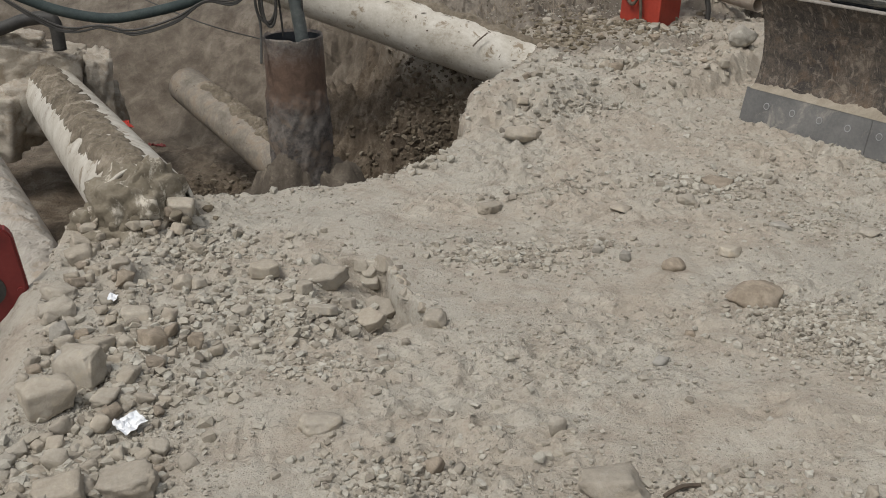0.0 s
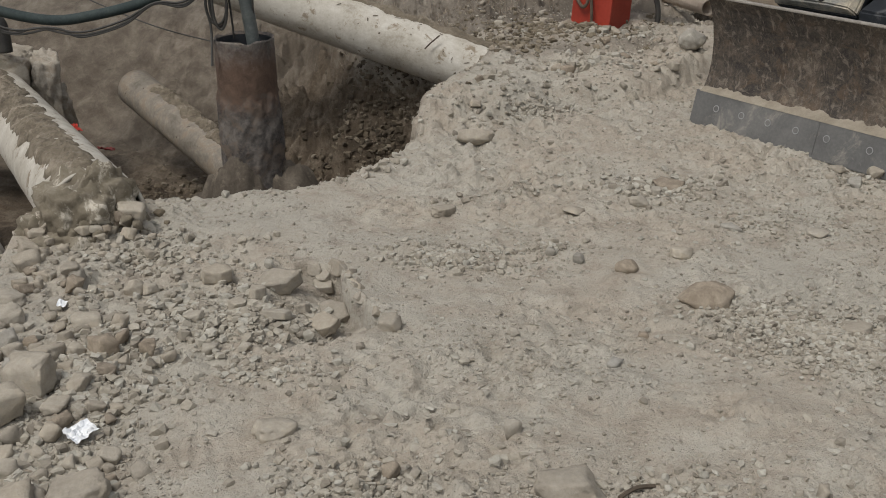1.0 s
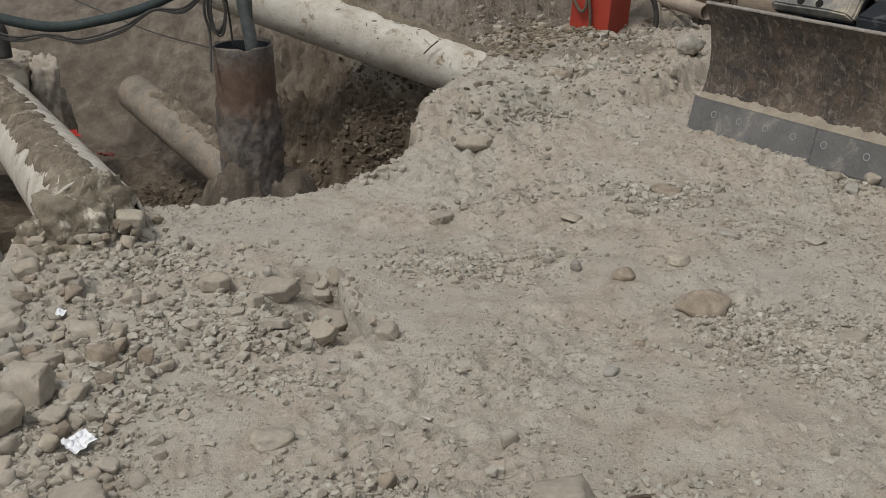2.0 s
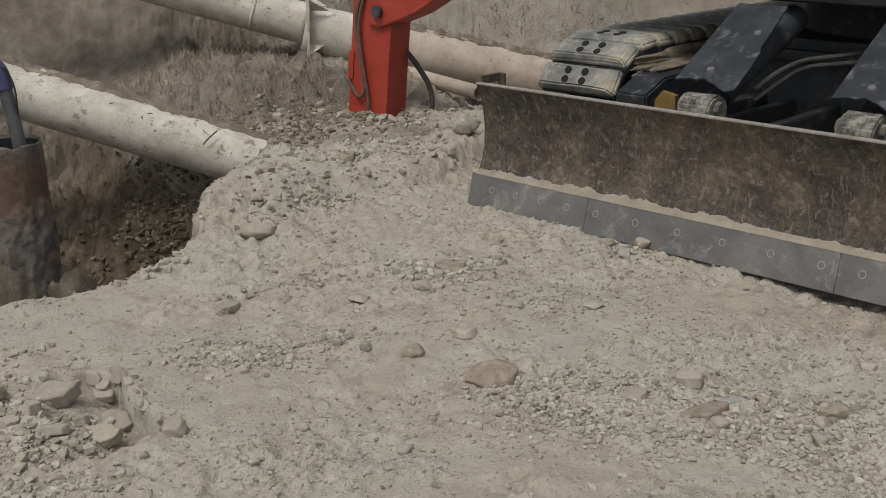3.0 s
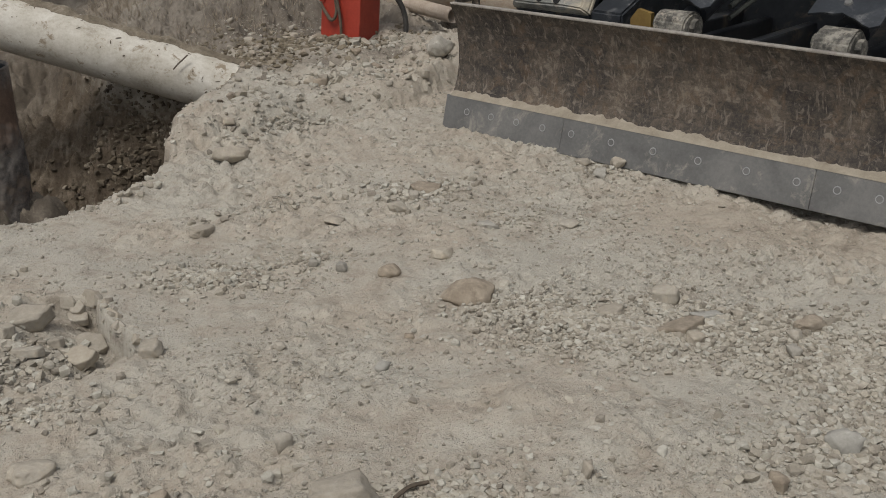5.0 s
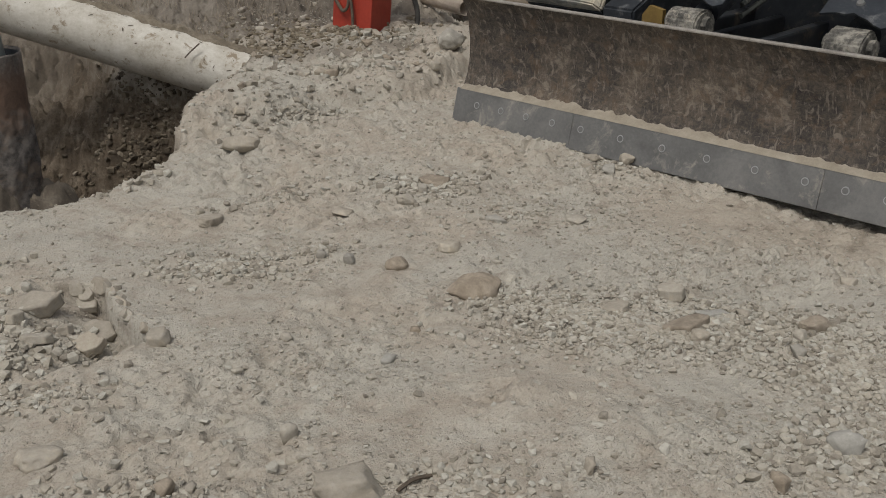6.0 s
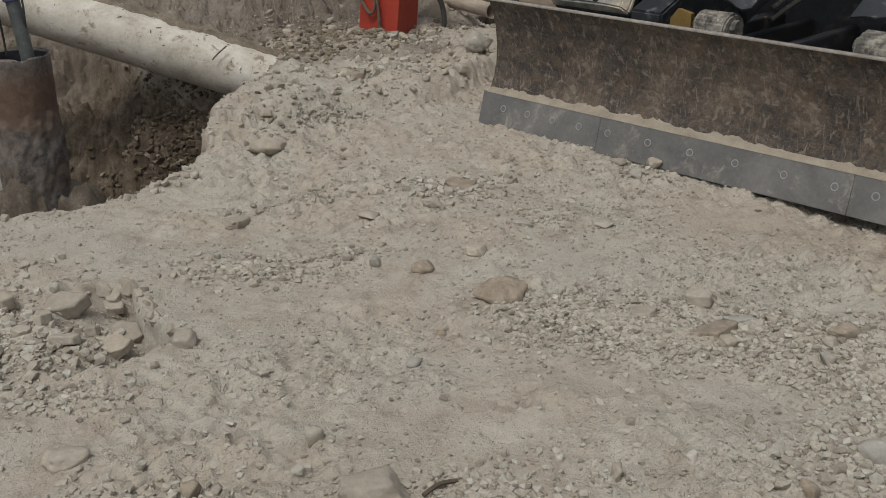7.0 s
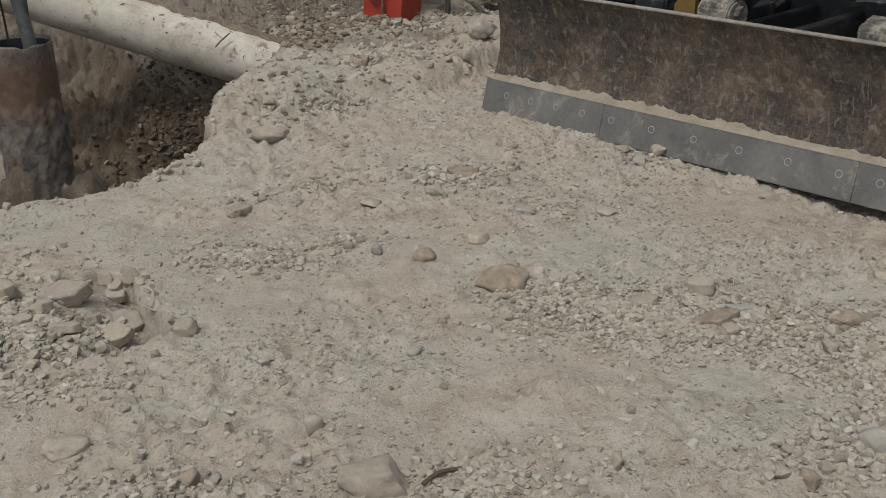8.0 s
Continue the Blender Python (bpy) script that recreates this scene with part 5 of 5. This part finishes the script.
for x, y, w, h, f, m, form, turn in ((1.49, 3.30, 0.105, 0.04, 0.7, M_STONE, "slab", 5), (1.71, 3.34, 0.115, 0.045, 0.6, M_STONE, "slab", -50), (1.67, 3.11, 0.16, 0.05, 0.6, TAN, "slab", 10), (1.78, 3.15, 0.115, 0.05, 0.5, GREY, "lump", -8),
                                     (2.07, 2.99, 0.12, 0.055, 0.55, TAN, "lump", 12), (1.98, 2.94, 0.075, 0.05, 0.8, M_STONE, "lump", 40), (1.67, 3.02, 0.07, 0.05, 0.8, M_STONE, "block", 15)):
    stone(x, y, w, h, m, LOOSE, turn, f, 0.3, form, (random.uniform(-10, 10), random.uniform(-10, 10)), "loose stones")
for x, y, w, h, m in ((1.03, 2.36, 0.045, 0.045, M_STONE), (1.74, 2.30, 0.105, 0.08, GREY), (1.47, 2.17, 0.07, 0.05, TAN), (2.49, 3.59, 0.026, 0.02, TAN), (2.06, 4.78, 0.085, 0.05, GREY), (1.67, 4.18, 0.11, 0.03, M_STONE),
                      (2.05, 4.96, 0.08, 0.05, M_STONE), (2.18, 4.85, 0.11, 0.05, M_STONE), (1.97, 4.83, 0.06, 0.035, M_STONE), (0.65, 3.10, 0.055, 0.035, GREY), (0.36, 3.30, 0.05, 0.025, M_STONE), (0.78, 3.29, 0.045, 0.03, TAN),
                      (0.30, 4.66, 0.05, 0.03, M_STONE), (1.55, 3.12, 0.06, 0.035, M_STONE), (1.88, 3.12, 0.06, 0.04, M_STONE), (2.38, 3.29, 0.07, 0.03, M_STONE), (1.92, 2.85, 0.06, 0.04, GREY), (1.35, 4.25, 0.09, 0.03, GREY)):
    stone(x, y, w, h, m, LOOSE, None, 0.75, 0.28, "lump", (random.uniform(-8, 8), random.uniform(-8, 8)), "loose stones")

# stones of the heap and the ledge, strewn by chance
rnd = random.Random(77)
made = 0
while made < 170:
    x, y = rnd.uniform(-1.45, -0.65), rnd.uniform(2.3, 4.35)
    if x > -0.78 - 0.10 * (y - 2.3) + rnd.gauss(0, 0.08) or x < -1.20 - 0.13 * (y - 2.4) or math.hypot(x + 1.13, y - 2.96) < 0.17 or math.hypot(x + 0.89, y - 2.77) < 0.07:
        continue
    w = rnd.choice((0.03, 0.035, 0.04, 0.045, 0.05, 0.055, 0.065, 0.075))
    stone(x, y, w, w * rnd.uniform(0.55, 0.8), rnd.choice((M_STONE, M_STONE, M_STONE, M_STONE, M_STONE, TAN)), "small angular stone in the rubble heap", None, rnd.uniform(0.65, 1), 0.2, "lump", (rnd.uniform(-20, 20), rnd.uniform(-20, 20)), "rubble heap")
    made += 1
made = 0
while made < 44:
    x, y = rnd.uniform(0.25, 2.6), rnd.uniform(5.9, 8.6)
    if inside_distance(np.array([x]), np.array([y]), LEDGE)[0] < 0.0:
        continue
    w = rnd.choice((0.04, 0.05, 0.06, 0.07, 0.09))
    stone(x, y, w, w * rnd.uniform(0.5, 0.8), rnd.choice((M_STONE, M_STONE, TAN)), "angular stone in the rubble ledge", None, rnd.uniform(0.65, 1), 0.28, "lump", (rnd.uniform(-20, 20), rnd.uniform(-20, 20)), "rubble ledge")
    made += 1

# ---- gravel, crumbs and weeds: uncounted stuff ----
def scatter(name, xs, ys, sizes, material, label, seed, flatness=0.6, sink=0.15, rounded=False):
    """Many small broken stones as one mesh."""
    rng = np.random.default_rng(seed)
    shapes = []
    for k in range(24):
        bm = hull_bm(seed * 100 + k, 1, 1, 1, 5 if len(xs) < 25000 else 1, 0.75)
        bmesh.ops.triangulate(bm, faces=bm.faces)
        bm.verts.index_update()
        shapes.append((np.array([v.co[:] for v in bm.verts]), np.array([[v.index for v in f.verts] for f in bm.faces])))
        bm.free()
    z = ground_parts(xs, ys)[0]
    V, F, base = [], [], 0
    pick = rng.integers(0, len(shapes), len(xs))
    for k, (v, f) in enumerate(shapes):
        idx = np.where(pick == k)[0]
        m = len(idx)
        if not m:
            continue
        a, t = rng.uniform(0, 2 * np.pi, m), rng.normal(0, 0.35, m)
        sx, sy, sz = sizes[idx] * 0.55, sizes[idx] * 0.55 * rng.uniform(0.55, 1, m), sizes[idx] * 0.55 * flatness * rng.uniform(0.6, 1.1, m)
        p = v[None] * np.stack([sx, sy, sz], 1)[:, None, :]
        py, pz = p[..., 1] * np.cos(t)[:, None] - p[..., 2] * np.sin(t)[:, None], p[..., 1] * np.sin(t)[:, None] + p[..., 2] * np.cos(t)[:, None]
        q = np.stack([p[..., 0] * np.cos(a)[:, None] - py * np.sin(a)[:, None] + xs[idx][:, None], p[..., 0] * np.sin(a)[:, None] + py * np.cos(a)[:, None] + ys[idx][:, None],
                      pz + (z[idx] + sizes[idx] * flatness * (0.5 - sink) * 0.8)[:, None]], -1)
        V.append(q.reshape(-1, 3))
        F.append((f[None] + (base + np.arange(m) * len(v))[:, None, None]).reshape(-1, 3))
        base += m * len(v)
    V, F = np.concatenate(V), np.concatenate(F)
    me = bpy.data.meshes.new(name)
    me.vertices.add(len(V))
    me.vertices.foreach_set("co", V.ravel())
    me.loops.add(F.size)
    me.loops.foreach_set("vertex_index", F.ravel().astype(np.int32))
    me.polygons.add(len(F))
    me.polygons.foreach_set("loop_start", np.arange(len(F)) * 3)
    me.polygons.foreach_set("use_smooth", np.full(len(F), rounded))
    me.update(calc_edges=True)
    me.materials.append(material)
    return tagged(new(name, me), label, name, kind="stuff")


rng = np.random.default_rng(5)


def patch(n, cx, cy, rx, ry, turn, lo, hi):
    """Points of an oval drift of gravel, densest in its middle, with sizes in metres."""
    r, a = np.abs(rng.normal(0, 0.52, n)), rng.uniform(0, 2 * np.pi, n)
    u, v = rx * r * np.cos(a), ry * r * np.sin(a)
    c, s = math.cos(radians(turn)), math.sin(radians(turn))
    return np.stack([cx + u * c - v * s, cy + u * s + v * c, lo + (hi - lo) * rng.uniform(0, 1, n) ** 2.2], 1)


s = rng.uniform(0, 1, 80)
lip = np.stack([-0.95 + 1.02 * s, 4.76 + 0.50 * s * s + rng.normal(0, 0.05, 80), 0.012 + 0.05 * rng.uniform(0, 1, 80) ** 2], 1)
drifts = [lip, patch(330, 0.75, 6.05, 0.75, 0.28, 22, 0.012, 0.045), patch(80, 1.3, 6.75, 1.1, 0.5, 35, 0.03, 0.08), patch(80, 1.5, 7.6, 0.9, 0.5, 10, 0.03, 0.08), patch(5600, 1.56, 3.14, 0.58, 0.27, -20, 0.008, 0.030), patch(900, 1.22, 3.42, 0.30, 0.16, -25, 0.010, 0.030), patch(2400, 1.40, 3.30, 0.34, 0.16, -22, 0.012, 0.034), patch(500, 1.75, 3.12, 0.35, 0.12, -20, 0.015, 0.045), patch(2600, 2.05, 2.72, 0.40, 0.45, 0, 0.008, 0.036), patch(1000, 1.75, 2.3, 0.35, 0.3, 0, 0.010, 0.045), patch(300, 1.35, 3.3, 0.35, 0.2, -10, 0.012, 0.04),
          patch(620, 0.18, 4.02, 0.34, 0.16, -10, 0.012, 0.04), patch(160, 0.55, 4.1, 0.35, 0.15, 0, 0.012, 0.035), patch(520, 1.2, 4.75, 0.28, 0.22, 20, 0.014, 0.05), patch(150, 0.5, 4.75, 0.45, 0.12, 12, 0.012, 0.04),
          patch(1400, -0.60, 3.56, 0.46, 0.32, -20, 0.012, 0.05), patch(1500, -0.98, 3.1, 0.33, 0.75, 8, 0.012, 0.05), patch(500, -1.0, 2.55, 0.25, 0.22, 0, 0.02, 0.06), patch(500, -0.95, 4.1, 0.55, 0.35, 0, 0.012, 0.045), patch(300, -0.40, 3.1, 0.35, 0.2, 0, 0.012, 0.035),
          patch(600, -0.15, 2.45, 0.27, 0.22, 0, 0.012, 0.036), patch(550, 0.68, 2.36, 0.33, 0.2, 0, 0.012, 0.036), patch(420, 1.2, 6.8, 1.0, 0.6, 30, 0.012, 0.045), patch(90, 1.7, 7.6, 0.9, 0.4, 10, 0.012, 0.05),
          patch(150, 2.05, 4.85, 0.25, 0.14, -40, 0.012, 0.04), patch(300, 1.5, 4.3, 0.6, 0.4, 0, 0.01, 0.03)]
pts = np.concatenate(drifts)
scatter("gravel", pts[:, 0], pts[:, 1], pts[:, 2], M_GRAVEL, "mixed pale broken gravel strewn over the ground", 3, 0.74, 0.26)
pts = np.concatenate([patch(4200, -0.05, 7.4, 0.55, 0.8, 0, 0.012, 0.065), patch(1600, -1.2, 7.6, 1.1, 0.6, 0, 0.012, 0.06)])
scatter("subsoil_clods", pts[:, 0], pts[:, 1], pts[:, 2], M_CLODS, "brown damp lumps of subsoil on the pit's walls", 9, 0.8, 0.5)
pts = np.concatenate([patch(1300, 1.20, 7.72, 0.85, 0.5, 5, 0.012, 0.06), patch(600, 0.66, 7.32, 0.40, 0.3, -20, 0.012, 0.06), patch(260, 0.3, 8.1, 0.7, 0.35, 20, 0.012, 0.06), patch(160, -1.2, 4.42, 0.25, 0.14, 0, 0.012, 0.05)])
scatter("soil_crumbs", pts[:, 0], pts[:, 1], pts[:, 2], M_CRUMB, "loose brown crumbs of dug soil", 12, 0.7, 0.35)
cl = 9000
x, y = rng.uniform(-1.5, 3.2, cl), 1.9 + 6.6 * rng.uniform(0, 1, cl) ** 1.5
keep = (inside_distance(x, y, PIT) < 0.03) & (fbm(x, y, 1.7, 4, 5) > rng.uniform(-0.3, 0.3, cl))
x, y = x[keep], y[keep]
scatter("clods", x, y, 0.012 + 0.034 * rng.uniform(0, 1, len(x)) ** 3, M_GRAVEL, "dry clods and chips of earth pressed into the ground", 6, 0.42, 0.5)
n = 80000
x, y = rng.uniform(-1.5, 3.2, n), 1.9 + 6.6 * rng.uniform(0, 1, n) ** 1.7
keep = (inside_distance(x, y, PIT) < 0) & (fbm(x, y, 2.2, 4, 91) > rng.uniform(-0.35, 0.3, n))
x, y = x[keep], y[keep]
scatter("crumbs", x, y, 0.0045 + 0.015 * rng.uniform(0, 1, len(x)) ** 3, M_GRAVEL, "fine crumbs of dry earth and grit", 4, 0.6, 0.1)


def weeds():
    rg = np.random.default_rng(8)
    m = 42000
    x, y = rg.uniform(-0.35, 4.5, m), rg.uniform(7.9, 10.6, m)
    ok = ((y > 8.0 + 0.1 * np.abs(x - 0.8)) & ((x < 1.25) | (y > 9.6))) & (fbm(x, y, 1.6, 3, 95) > rg.uniform(-0.35, 0.35, m)) & (inside_distance(x, y, PIT) < 0.1)
    x, y = x[ok], y[ok]
    z = ground_parts(x, y)[0]
    h, a, w = 0.015 + 0.07 * rg.uniform(0, 1, len(x)) ** 2.5, rg.uniform(0, 6.28, len(x)), rg.uniform(0.002, 0.007, len(x))
    lx, ly = rg.normal(0, 0.03, len(x)), rg.normal(0, 0.03, len(x))
    V, F = [], []
    for k in range(3):
        b = a + k * 2.094
        V.append(np.stack([x + w * np.cos(b), y + w * np.sin(b), z - 0.02], 1))
    V.append(np.stack([x + lx, y + ly, z + h], 1))
    k = len(x)
    i = np.arange(k)
    for p, q in ((0, 1), (1, 2), (2, 0)):
        F.append(np.stack([i + p * k, i + q * k, i + 3 * k], 1))
    V, F = np.concatenate(V), np.concatenate(F)
    me = bpy.data.meshes.new("dry_weeds")
    me.from_pydata(V.tolist(), [], F.tolist())
    me.materials.append(M_STALK)
    tagged(new("dry_weeds", me), "dry grey-brown weed stalks on the earth bank", "weeds", kind="stuff")


weeds()


def twig(x, y, length, turn, bend=0.1, r=0.004):
    bm = bmesh.new()
    tube(bm, [(-length / 2, 0, 0.004), (0, bend * length, 0.012), (length / 2, 0, 0.004)], r, 6)
    ob = part("twig", bm, M_TWIG)
    ob.matrix_basis = pose(x, y, ground_z(x, y) + 0.004, 0, 0, turn)
    tagged(ob, "thin dark dry twig on the ground", "twig")


twig(-0.30, 3.30, 0.10, -40)
twig(0.58, 2.43, 0.11, 25, 0.05, 0.006)
bm = bmesh.new()
tube(bm, [(0.215, 7.15, 0.135), (0.25, 7.16, 0.168), (0.31, 7.17, 0.215)], 0.005, 6)
tagged(part("twig", bm, M_TWIG), "thin dark stick lying across the large pipe", "twig")
